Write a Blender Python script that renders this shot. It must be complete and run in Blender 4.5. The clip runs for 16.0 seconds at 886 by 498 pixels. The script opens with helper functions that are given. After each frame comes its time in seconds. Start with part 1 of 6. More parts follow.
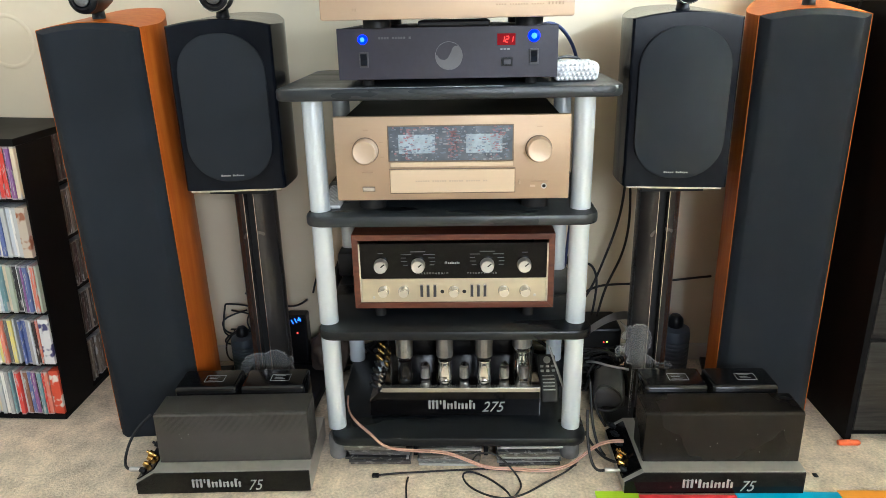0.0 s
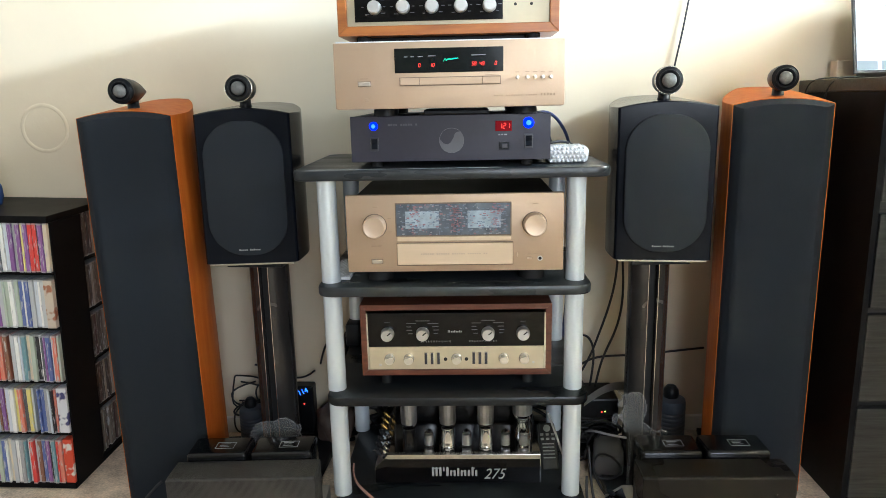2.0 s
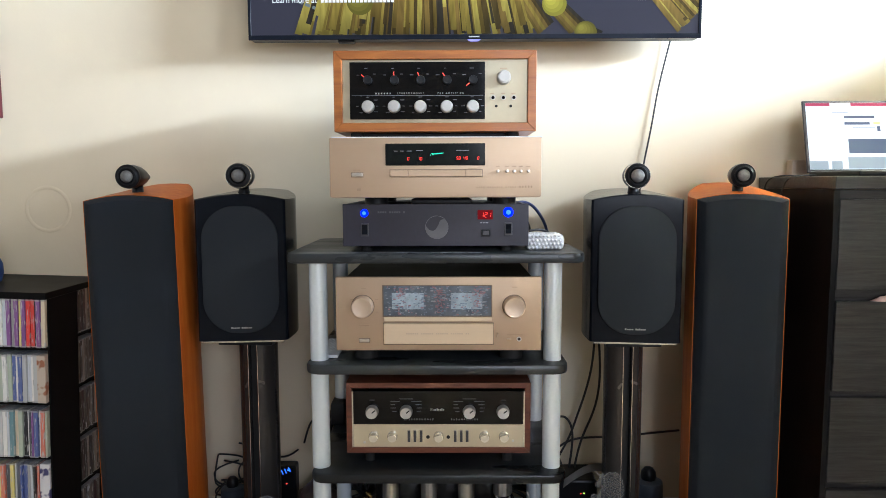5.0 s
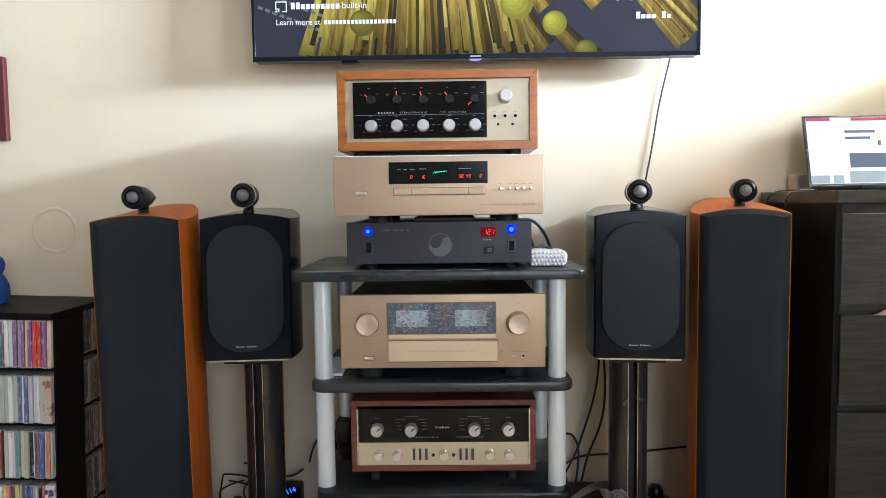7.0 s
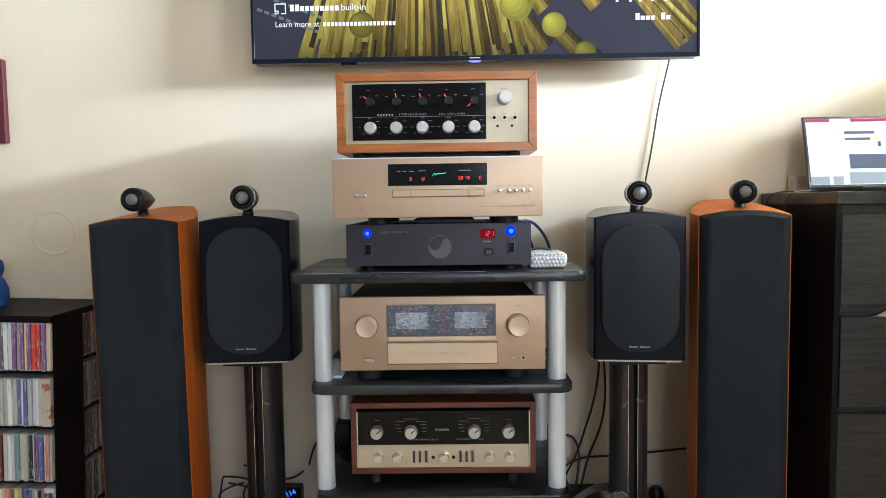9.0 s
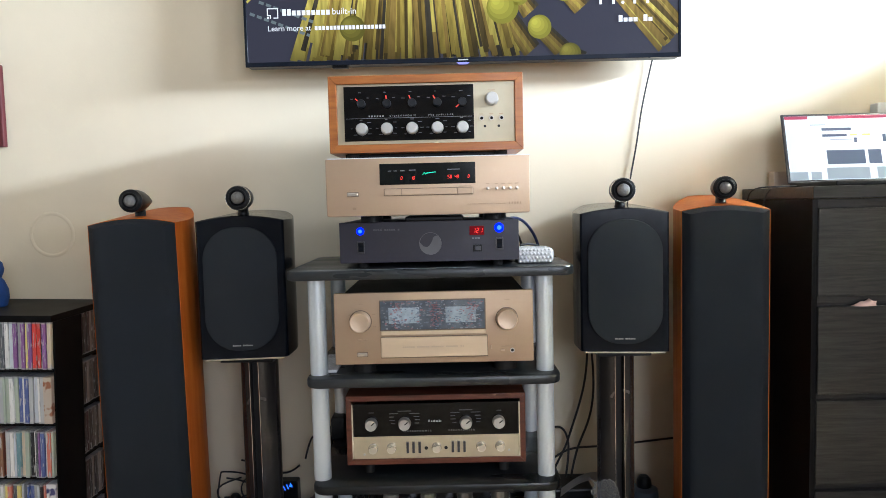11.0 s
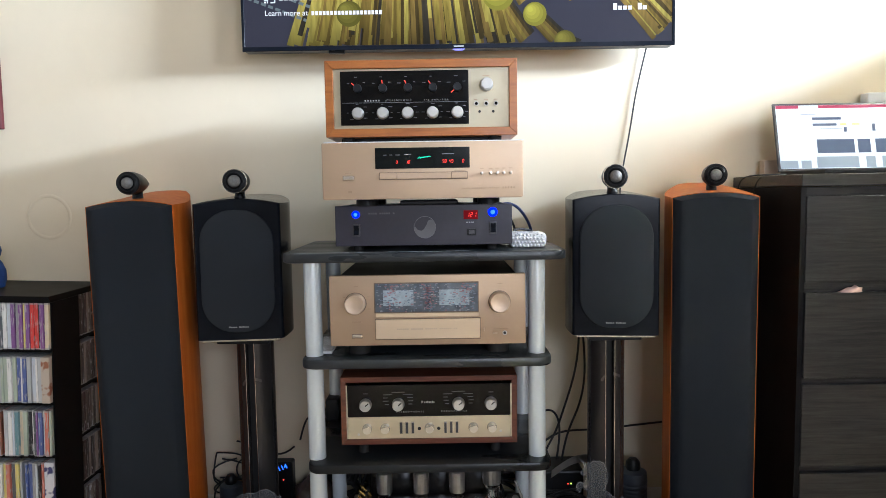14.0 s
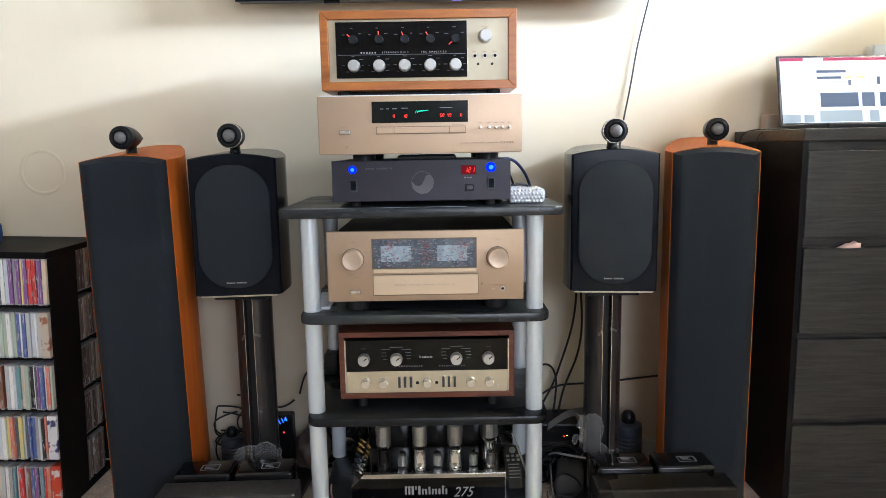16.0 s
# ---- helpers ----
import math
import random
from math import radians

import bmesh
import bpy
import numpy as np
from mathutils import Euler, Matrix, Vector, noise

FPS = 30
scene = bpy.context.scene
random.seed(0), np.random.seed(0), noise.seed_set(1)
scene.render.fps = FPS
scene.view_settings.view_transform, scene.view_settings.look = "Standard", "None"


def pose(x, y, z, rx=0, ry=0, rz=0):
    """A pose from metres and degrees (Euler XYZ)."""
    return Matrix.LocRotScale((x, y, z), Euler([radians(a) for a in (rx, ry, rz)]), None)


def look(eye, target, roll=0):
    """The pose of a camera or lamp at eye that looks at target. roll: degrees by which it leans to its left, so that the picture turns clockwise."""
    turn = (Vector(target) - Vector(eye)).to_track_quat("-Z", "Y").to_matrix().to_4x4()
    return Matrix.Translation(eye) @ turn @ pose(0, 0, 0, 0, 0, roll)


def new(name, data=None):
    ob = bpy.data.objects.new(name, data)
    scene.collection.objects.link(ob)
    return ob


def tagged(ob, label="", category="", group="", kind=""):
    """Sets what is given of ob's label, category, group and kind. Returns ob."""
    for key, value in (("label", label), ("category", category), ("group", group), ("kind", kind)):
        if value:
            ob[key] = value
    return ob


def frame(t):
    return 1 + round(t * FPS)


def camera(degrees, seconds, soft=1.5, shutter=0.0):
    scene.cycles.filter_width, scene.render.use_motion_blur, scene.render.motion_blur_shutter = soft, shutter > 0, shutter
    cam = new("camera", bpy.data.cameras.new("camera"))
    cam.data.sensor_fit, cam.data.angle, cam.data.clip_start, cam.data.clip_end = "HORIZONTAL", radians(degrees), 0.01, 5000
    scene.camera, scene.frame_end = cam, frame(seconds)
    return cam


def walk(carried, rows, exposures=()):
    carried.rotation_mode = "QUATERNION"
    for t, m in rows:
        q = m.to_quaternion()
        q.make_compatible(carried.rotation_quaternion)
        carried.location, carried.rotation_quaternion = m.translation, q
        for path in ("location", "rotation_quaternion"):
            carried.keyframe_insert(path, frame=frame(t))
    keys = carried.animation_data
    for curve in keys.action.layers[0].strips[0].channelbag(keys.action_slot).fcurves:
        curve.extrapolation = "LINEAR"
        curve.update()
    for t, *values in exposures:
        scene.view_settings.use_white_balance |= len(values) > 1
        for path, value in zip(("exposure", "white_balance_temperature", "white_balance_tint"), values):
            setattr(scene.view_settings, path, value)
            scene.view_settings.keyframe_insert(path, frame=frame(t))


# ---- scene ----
cam = camera(65.0, 16.0, soft=0.3)
FILL_WATTS = 29.0
PATH = [
    (0, (0.028, -1.359, 0.998), (-0.041, 0.529, 0.34), -1.2),
    (0.5, (0.027, -1.377, 1.001), (-0.048, 0.535, 0.419), -1.5),
    (1, (0.024, -1.403, 1.0), (-0.054, 0.527, 0.482), -1.4),
    (1.5, (0.027, -1.428, 0.998), (-0.055, 0.513, 0.522), -1.5),
    (2, (0.026, -1.462, 1.0), (-0.043, 0.49, 0.572), -1.2),
    (2.5, (0.023, -1.497, 1.003), (-0.036, 0.471, 0.653), -0.8),
    (3, (0.022, -1.517, 1.004), (-0.025, 0.458, 0.69), -0.6),
    (3.5, (0.024, -1.534, 1.007), (-0.007, 0.449, 0.749), -0.3),
    (4, (0.027, -1.543, 1.008), (0.007, 0.444, 0.787), -0.1),
    (6.5, (0.027, -1.559, 1.011), (-0.004, 0.435, 0.853), -0.5),
    (7, (0.028, -1.56, 1.009), (-0.004, 0.435, 0.871), -0.7),
    (7.5, (0.026, -1.559, 1.008), (-0.003, 0.437, 0.882), -0.4),
    (8, (0.028, -1.557, 1.011), (-0.001, 0.439, 0.888), -0.4),
    (8.5, (0.031, -1.558, 1.011), (-0.001, 0.438, 0.889), -0.6),
    (9, (0.029, -1.558, 1.01), (-0.003, 0.438, 0.876), -0.8),
    (11.5, (0.036, -1.618, 1.002), (0.026, 0.377, 0.867), -1.4),
    (12, (0.034, -1.62, 0.998), (0.033, 0.375, 0.859), -1.1),
    (12.5, (0.038, -1.625, 0.998), (0.037, 0.37, 0.858), -0.9),
    (13, (0.035, -1.631, 0.998), (0.037, 0.364, 0.859), -0.8),
    (13.5, (0.036, -1.633, 0.997), (0.04, 0.361, 0.846), -0.8),
    (14, (0.037, -1.633, 0.993), (0.039, 0.36, 0.829), -0.9),
    (14.5, (0.035, -1.631, 0.991), (0.038, 0.36, 0.809), -0.7),
    (15, (0.038, -1.631, 0.994), (0.037, 0.357, 0.778), -0.7),
    (15.5, (0.038, -1.63, 0.991), (0.036, 0.355, 0.754), -0.7),
    (16, (0.038, -1.624, 0.994), (0.043, 0.355, 0.701), -0.9),
]
walk(cam, [(t, look(eye, target, roll)) for t, eye, target, roll in PATH],
     [(0.0, 1.24, 5760.0, 8.0), (1.5, 1.04, 5760.0, 8.0), (3.5, 0.56, 5760.0, 13.0), (13.5, 0.46, 5730.0, 14.0), (16.0, 0.66, 5660.0, 15.0)])

# ---- world, window light and exposure ----
world = bpy.data.worlds.new("sky")
scene.world = world
world.use_nodes = True
wn = world.node_tree
sky = wn.nodes.new("ShaderNodeTexSky")
sky.sky_type = "NISHITA"
sky.sun_disc = False
sky.sun_elevation = radians(35)
sky.sun_rotation = radians(110)
wn.links.new(sky.outputs["Color"], wn.nodes["Background"].inputs["Color"])
wn.nodes["Background"].inputs["Strength"].default_value = 0.12

WALL_Y, ROOM_L, ROOM_R, ROOM_BACK, CEIL = 0.505, -2.3, 2.0, -3.9, 2.8
# east windows: y from, y to, watts; both between the same sill and head
WINDOWS = ((-2.9, -1.7, 45.0), (-0.9, 0.13, 255.0))
WIN_Z0, WIN_Z1 = 1.70, 1.90
# thickness of the unseen east wall, deep so its sills shade the low right
WALL_E = 0.36
# opening made in the unseen south wall for an added fill lamp
FILL_X0, FILL_X1, FILL_Z0, FILL_Z1 = 0.3, 1.8, 0.8, 2.2


def area_lamp(name, m, sx, sy, watts, colour):
    d = bpy.data.lights.new(name, "AREA")
    d.shape, d.size, d.size_y, d.energy, d.color = "RECTANGLE", sx, sy, watts, colour
    ob = new(name, d)
    ob.matrix_world = m
    return ob


for y0, y1, watts in WINDOWS:
    ym, zm = (y0 + y1) / 2, (WIN_Z0 + WIN_Z1) / 2
    area_lamp("window_daylight", look((ROOM_R + WALL_E - 0.03, ym, zm), (0.0, ym, zm)), y1 - y0 - 0.06, WIN_Z1 - WIN_Z0 - 0.04, watts, (0.82, 0.925, 1.0))
# added fill lamp that brightens the fronts; no window is known here
area_lamp("south_window_daylight", look(((FILL_X0 + FILL_X1) / 2, ROOM_BACK - 0.06, (FILL_Z0 + FILL_Z1) / 2), ((FILL_X0 + FILL_X1) / 2, 0.0, (FILL_Z0 + FILL_Z1) / 2)),
          FILL_X1 - FILL_X0 - 0.1, FILL_Z1 - FILL_Z0 - 0.1, FILL_WATTS, (0.97, 0.975, 0.98))


# ---- materials ----
def material(name, colour, rough=0.5, metal=0.0, vary=0.12, grain=40.0, bump=0.0, bump_scale=300.0, stretch=(1, 1, 1),
             coat=0.0, emit=None, power=0.0, spec=0.5, rough_vary=0.08):
    m = bpy.data.materials.new(name)
    m.use_nodes = True
    nt = m.node_tree
    b = nt.nodes["Principled BSDF"]
    b.inputs["Metallic"].default_value = metal
    b.inputs["Coat Weight"].default_value = coat
    b.inputs["Specular IOR Level"].default_value = spec
    tc = nt.nodes.new("ShaderNodeTexCoord")
    mp = nt.nodes.new("ShaderNodeMapping")
    mp.inputs["Scale"].default_value = stretch
    nt.links.new(tc.outputs["Object"], mp.inputs["Vector"])
    fine = nt.nodes.new("ShaderNodeTexNoise")
    fine.inputs["Scale"].default_value, fine.inputs["Detail"].default_value = grain, 6
    wide = nt.nodes.new("ShaderNodeTexNoise")
    wide.inputs["Scale"].default_value, wide.inputs["Detail"].default_value = grain * 0.12, 3
    for n in (fine, wide):
        nt.links.new(mp.outputs["Vector"], n.inputs["Vector"])
    both = nt.nodes.new("ShaderNodeMath")
    both.operation = "ADD"
    nt.links.new(fine.outputs["Fac"], both.inputs[0])
    nt.links.new(wide.outputs["Fac"], both.inputs[1])
    rmp = nt.nodes.new("ShaderNodeMapRange")
    rmp.inputs["From Min"].default_value, rmp.inputs["From Max"].default_value = 0.6, 1.4
    rmp.inputs["To Min"].default_value, rmp.inputs["To Max"].default_value = 1 - vary, 1 + vary
    nt.links.new(both.outputs[0], rmp.inputs["Value"])
    mix = nt.nodes.new("ShaderNodeVectorMath")
    mix.operation = "SCALE"
    mix.inputs[0].default_value = colour
    nt.links.new(rmp.outputs["Result"], mix.inputs["Scale"])
    nt.links.new(mix.outputs["Vector"], b.inputs["Base Color"])
    rr = nt.nodes.new("ShaderNodeMapRange")
    rr.inputs["From Min"].default_value, rr.inputs["From Max"].default_value = 0.3, 0.7
    rr.inputs["To Min"].default_value = max(0.02, rough - rough_vary)
    rr.inputs["To Max"].default_value = min(1, rough + rough_vary)
    nt.links.new(wide.outputs["Fac"], rr.inputs["Value"])
    nt.links.new(rr.outputs["Result"], b.inputs["Roughness"])
    if bump:
        bn = nt.nodes.new("ShaderNodeTexNoise")
        bn.inputs["Scale"].default_value, bn.inputs["Detail"].default_value = bump_scale, 4
        nt.links.new(mp.outputs["Vector"], bn.inputs["Vector"])
        bp = nt.nodes.new("ShaderNodeBump")
        bp.inputs["Strength"].default_value, bp.inputs["Distance"].default_value = bump, 0.002
        nt.links.new(bn.outputs["Fac"], bp.inputs["Height"])
        nt.links.new(bp.outputs["Normal"], b.inputs["Normal"])
    if emit:
        b.inputs["Emission Color"].default_value = (*emit, 1)
        b.inputs["Emission Strength"].default_value = power
    return m


def wood(name, dark, light, rough=0.35, scale=6.0, stretch=(1, 14, 14), coat=0.2, bump=0.1):
    m = bpy.data.materials.new(name)
    m.use_nodes = True
    nt = m.node_tree
    b = nt.nodes["Principled BSDF"]
    b.inputs["Roughness"].default_value, b.inputs["Coat Weight"].default_value = rough, coat
    tc = nt.nodes.new("ShaderNodeTexCoord")
    mp = nt.nodes.new("ShaderNodeMapping")
    mp.inputs["Scale"].default_value = stretch
    nt.links.new(tc.outputs["Object"], mp.inputs["Vector"])
    n1 = nt.nodes.new("ShaderNodeTexNoise")
    n1.inputs["Scale"].default_value, n1.inputs["Detail"].default_value, n1.inputs["Distortion"].default_value = scale, 8, 0.6
    n2 = nt.nodes.new("ShaderNodeTexNoise")
    n2.inputs["Scale"].default_value, n2.inputs["Detail"].default_value = scale * 7, 4
    for n in (n1, n2):
        nt.links.new(mp.outputs["Vector"], n.inputs["Vector"])
    add = nt.nodes.new("ShaderNodeMath")
    add.operation = "MULTIPLY_ADD"
    add.inputs[1].default_value = 0.35
    nt.links.new(n2.outputs["Fac"], add.inputs[0])
    nt.links.new(n1.outputs["Fac"], add.inputs[2])
    ramp = nt.nodes.new("ShaderNodeValToRGB")
    ramp.color_ramp.elements[0].position, ramp.color_ramp.elements[0].color = 0.48, (*dark, 1)
    ramp.color_ramp.elements[1].position, ramp.color_ramp.elements[1].color = 0.9, (*light, 1)
    nt.links.new(add.outputs[0], ramp.inputs["Fac"])
    nt.links.new(ramp.outputs["Color"], b.inputs["Base Color"])
    bp = nt.nodes.new("ShaderNodeBump")
    bp.inputs["Strength"].default_value, bp.inputs["Distance"].default_value = bump, 0.001
    nt.links.new(add.outputs[0], bp.inputs["Height"])
    nt.links.new(bp.outputs["Normal"], b.inputs["Normal"])
    return m


def glow(name, colour, power):
    return material(name, tuple(c * 0.3 for c in colour), 0.4, vary=0.05, emit=colour, power=power, spec=0.05)


def picked(name, colours, rough=0.35, writing=0.4, edge=0.65):
    """A paint that differs from object to object, with faint print along its height."""
    m = material(name, (1, 1, 1), rough, coat=0.4)
    nt = m.node_tree
    b = nt.nodes["Principled BSDF"]
    info = nt.nodes.new("ShaderNodeObjectInfo")
    ramp = nt.nodes.new("ShaderNodeValToRGB")
    ramp.color_ramp.interpolation = "CONSTANT"
    els = ramp.color_ramp.elements
    for i, c in enumerate(colours):
        e = els[i] if i < 2 else els.new(i / len(colours))
        e.position, e.color = i / len(colours), (*c, 1)
    nt.links.new(info.outputs["Random"], ramp.inputs["Fac"])
    tc = nt.nodes.new("ShaderNodeTexCoord")
    off = nt.nodes.new("ShaderNodeVectorMath")
    off.operation = "ADD"
    nt.links.new(tc.outputs["Object"], off.inputs[0])
    nt.links.new(info.outputs["Random"], off.inputs[1])
    noise_tex = nt.nodes.new("ShaderNodeTexNoise")
    noise_tex.inputs["Scale"].default_value, noise_tex.inputs["Detail"].default_value = 60, 2
    squash = nt.nodes.new("ShaderNodeMapping")
    squash.inputs["Scale"].default_value = (6, 1, 0.55)
    nt.links.new(off.outputs["Vector"], squash.inputs["Vector"])
    nt.links.new(squash.outputs["Vector"], noise_tex.inputs["Vector"])
    rng = nt.nodes.new("ShaderNodeMapRange")
    rng.inputs["From Min"].default_value, rng.inputs["From Max"].default_value = 0.58, 0.64
    rng.inputs["To Max"].default_value = writing
    nt.links.new(noise_tex.outputs["Fac"], rng.inputs["Value"])
    inv = nt.nodes.new("ShaderNodeInvert")
    nt.links.new(ramp.outputs["Color"], inv.inputs["Color"])
    mix = nt.nodes.new("ShaderNodeMix")
    mix.data_type = "RGBA"
    nt.links.new(rng.outputs["Result"], mix.inputs["Factor"])
    nt.links.new(ramp.outputs["Color"], mix.inputs["A"])
    nt.links.new(inv.outputs["Color"], mix.inputs["B"])
    sep = nt.nodes.new("ShaderNodeSeparateXYZ")
    nt.links.new(tc.outputs["Object"], sep.inputs[0])
    far = nt.nodes.new("ShaderNodeMath")
    far.operation = "SUBTRACT"
    far.inputs[1].default_value = 0.062
    nt.links.new(sep.outputs["Z"], far.inputs[0])
    size = nt.nodes.new("ShaderNodeMath")
    size.operation = "ABSOLUTE"
    nt.links.new(far.outputs[0], size.inputs[0])
    rim = nt.nodes.new("ShaderNodeMapRange")
    rim.inputs["From Min"].default_value, rim.inputs["From Max"].default_value = 0.0575, 0.0585
    rim.inputs["To Max"].default_value = edge
    nt.links.new(size.outputs[0], rim.inputs["Value"])
    cap = nt.nodes.new("ShaderNodeMix")
    cap.data_type = "RGBA"
    cap.inputs["B"].default_value = (0.4, 0.4, 0.4, 1)
    nt.links.new(rim.outputs["Result"], cap.inputs["Factor"])
    nt.links.new(mix.outputs["Result"], cap.inputs["A"])
    nt.links.new(cap.outputs["Result"], b.inputs["Base Color"])
    return m


def clear(name, tint=(1, 1, 1), rough=0.02, ior=1.45):
    m = bpy.data.materials.new(name)
    m.use_nodes = True
    b = m.node_tree.nodes["Principled BSDF"]
    b.inputs["Base Color"].default_value = (*tint, 1)
    b.inputs["Transmission Weight"].default_value = 1
    b.inputs["Roughness"].default_value, b.inputs["IOR"].default_value = rough, ior
    return m


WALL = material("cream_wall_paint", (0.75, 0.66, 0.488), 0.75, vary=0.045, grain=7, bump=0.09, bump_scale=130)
# grey for the unseen walls, kept dark to limit bounced light
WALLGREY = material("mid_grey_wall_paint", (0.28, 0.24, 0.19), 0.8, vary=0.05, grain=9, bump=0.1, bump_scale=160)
CEILING = material("white_ceiling_paint", (0.62, 0.59, 0.54), 0.9, vary=0.03, grain=12, bump=0.1)
CARPET = material("beige_carpet_pile", (0.69, 0.59, 0.465), 0.95, vary=0.42, grain=150, bump=1.0, bump_scale=260, spec=0.1)
SKIRT = material("white_gloss_paint", (0.75, 0.72, 0.66), 0.35, vary=0.04)
CHERRY = wood("cherry_veneer", (0.44, 0.098, 0.011), (0.53, 0.145, 0.02), 0.4, 5, (9, 9, 0.8), 0.0, 0.05)
CHERRY.node_tree.nodes["Principled BSDF"].inputs["Specular IOR Level"].default_value = 0.06
TEAK = wood("oiled_teak", (0.25, 0.070, 0.010), (0.40, 0.135, 0.022), 0.4, 5, (1.2, 12, 12), 0.1, 0.08)
WALNUT = wood("red_walnut", (0.075, 0.02, 0.011), (0.17, 0.05, 0.024), 0.38, 5, (1.2, 12, 12), 0.1, 0.08)
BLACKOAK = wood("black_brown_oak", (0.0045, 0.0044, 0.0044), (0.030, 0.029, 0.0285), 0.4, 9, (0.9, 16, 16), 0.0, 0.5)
BLACKOAK.node_tree.nodes["Principled BSDF"].inputs["Specular IOR Level"].default_value = 0.4
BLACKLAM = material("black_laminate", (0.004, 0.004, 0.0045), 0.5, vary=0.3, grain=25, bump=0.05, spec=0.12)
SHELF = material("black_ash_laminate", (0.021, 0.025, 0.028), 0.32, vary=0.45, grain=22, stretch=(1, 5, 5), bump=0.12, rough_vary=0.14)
# laminate without dust, darkened further for the shaded lower shelves
SHELFCLEANSHADED = material("clean_black_ash_laminate", (0.0085, 0.0105, 0.0125), 0.34, vary=0.45, grain=22, stretch=(1, 5, 5), bump=0.12, rough_vary=0.14, spec=0.35)
SILVER = material("silver_painted_tube", (0.72, 0.79, 0.84), 0.3, 0.3, vary=0.02, grain=60, rough_vary=0.015)
TOWERCLOTH = material("blue_black_grille_cloth", (0.0142, 0.0180, 0.0236), 0.85, vary=0.14, grain=500, bump=0.4, bump_scale=900, spec=0.2)
CLOTH = material("charcoal_grille_cloth", (0.0205, 0.0248, 0.0310), 0.85, vary=0.12, grain=500, bump=0.4, bump_scale=900, spec=0.2)
GLOSS = material("black_piano_lacquer", (0.0075, 0.0095, 0.0140), 0.16, vary=0.2, rough_vary=0.04, spec=0.12)
CANBLACK = material("black_enamel_can", (0.0045, 0.0045, 0.005), 0.17, vary=0.2, rough_vary=0.04, spec=0.4)
SATIN = material("satin_black_paint", (0.0062, 0.0072, 0.0088), 0.4, vary=0.2, grain=80, spec=0.28)
FOOTGREY = material("dusty_grey_plastic", (0.2, 0.2, 0.2), 0.6, vary=0.25)
RUBBER = material("black_rubber", (0.006, 0.006, 0.006), 0.7, vary=0.2)
STANDGREY = material("dark_grey_anodised_post", (0.075, 0.070, 0.068), 0.26, 0.6, vary=0.03, grain=60, rough_vary=0.02)
CHAMPAGNE = material("champagne_brushed_aluminium", (0.475, 0.348, 0.238), 0.5, 0.45, vary=0.025, grain=70, stretch=(1, 1, 22), bump=0.04)
CHAMP_LIGHT = material("pale_champagne_aluminium", (0.62, 0.485, 0.36), 0.35, 0.6, vary=0.04, grain=60)
GOLDPANEL = material("pale_gold_anodised_panel", (0.62, 0.545, 0.39), 0.36, 0.4, vary=0.05, grain=50)
GOLDFACE = material("aged_gold_anodised_panel", (0.45, 0.395, 0.275), 0.4, 0.35, vary=0.06, grain=50)
BLACKGLASS = material("black_glass_panel", (0.003, 0.003, 0.0035), 0.08, vary=0.2, rough_vary=0.02, spec=0.25)
KNOBMID = material("worn_spun_aluminium", (0.47, 0.46, 0.43), 0.38, 0.75, vary=0.06, grain=120)
KNOBALU = material("turned_aluminium", (0.62, 0.61, 0.59), 0.36, 0.8, vary=0.05, grain=120)
# violet in this steel stands in for the blue lamps' light on it
NAVYBLACK = material("blue_black_painted_steel", (0.0165, 0.0155, 0.0275), 0.42, vary=0.2, grain=90, bump=0.05)
CHROME = material("polished_chrome", (0.75, 0.75, 0.74), 0.07, 1.0, vary=0.05, rough_vary=0.04)
STAINLESS = material("polished_stainless_ledge", (0.62, 0.60, 0.54), 0.22, 0.9, vary=0.08, grain=50)
NICKEL = material("dull_nickel_plate", (0.46, 0.445, 0.40), 0.36, 0.45, vary=0.12, grain=50)
BRASS = material("gold_plated_brass", (0.70, 0.45, 0.14), 0.25, 1.0, vary=0.1)
CAGE = material("dark_perforated_steel", (0.054, 0.051, 0.048), 0.42, 0.3, vary=0.15, grain=300, bump=0.7, bump_scale=700)
vor = CAGE.node_tree.nodes.new("ShaderNodeTexVoronoi")
vor.inputs["Scale"].default_value, vor.inputs["Randomness"].default_value = 400, 0.0
holes = CAGE.node_tree.nodes.new("ShaderNodeMapRange")
holes.inputs["From Min"].default_value, holes.inputs["From Max"].default_value = 0.30, 0.38
holes.inputs["To Min"].default_value = 0.12
tint = CAGE.node_tree.nodes.new("ShaderNodeVectorMath")
tint.operation = "SCALE"
base_in = CAGE.node_tree.nodes["Principled BSDF"].inputs["Base Color"]
CAGE.node_tree.links.new(CAGE.node_tree.nodes["Texture Coordinate"].outputs["Object"], vor.inputs["Vector"])
CAGE.node_tree.links.new(vor.outputs["Distance"], holes.inputs["Value"])
CAGE.node_tree.links.new(base_in.links[0].from_socket, tint.inputs[0])
CAGE.node_tree.links.new(holes.outputs["Result"], tint.inputs["Scale"])
CAGE.node_tree.links.new(tint.outputs["Vector"], base_in)
CAGESMOKE = material("smoked_bronze_cover", (0.0085, 0.0068, 0.0052), 0.3, vary=0.3, coat=0.0, rough_vary=0.08, spec=0.3)
PRINT = material("silver_print", (0.55, 0.55, 0.53), 0.5, vary=0.05)
GREYPRINT = material("grey_print", (0.22, 0.22, 0.24), 0.5, vary=0.05)
TANPRINT = material("tan_print", (0.36, 0.25, 0.16), 0.5, vary=0.05)
DIMPRINT = material("dim_grey_print", (0.12, 0.12, 0.13), 0.5, vary=0.2)
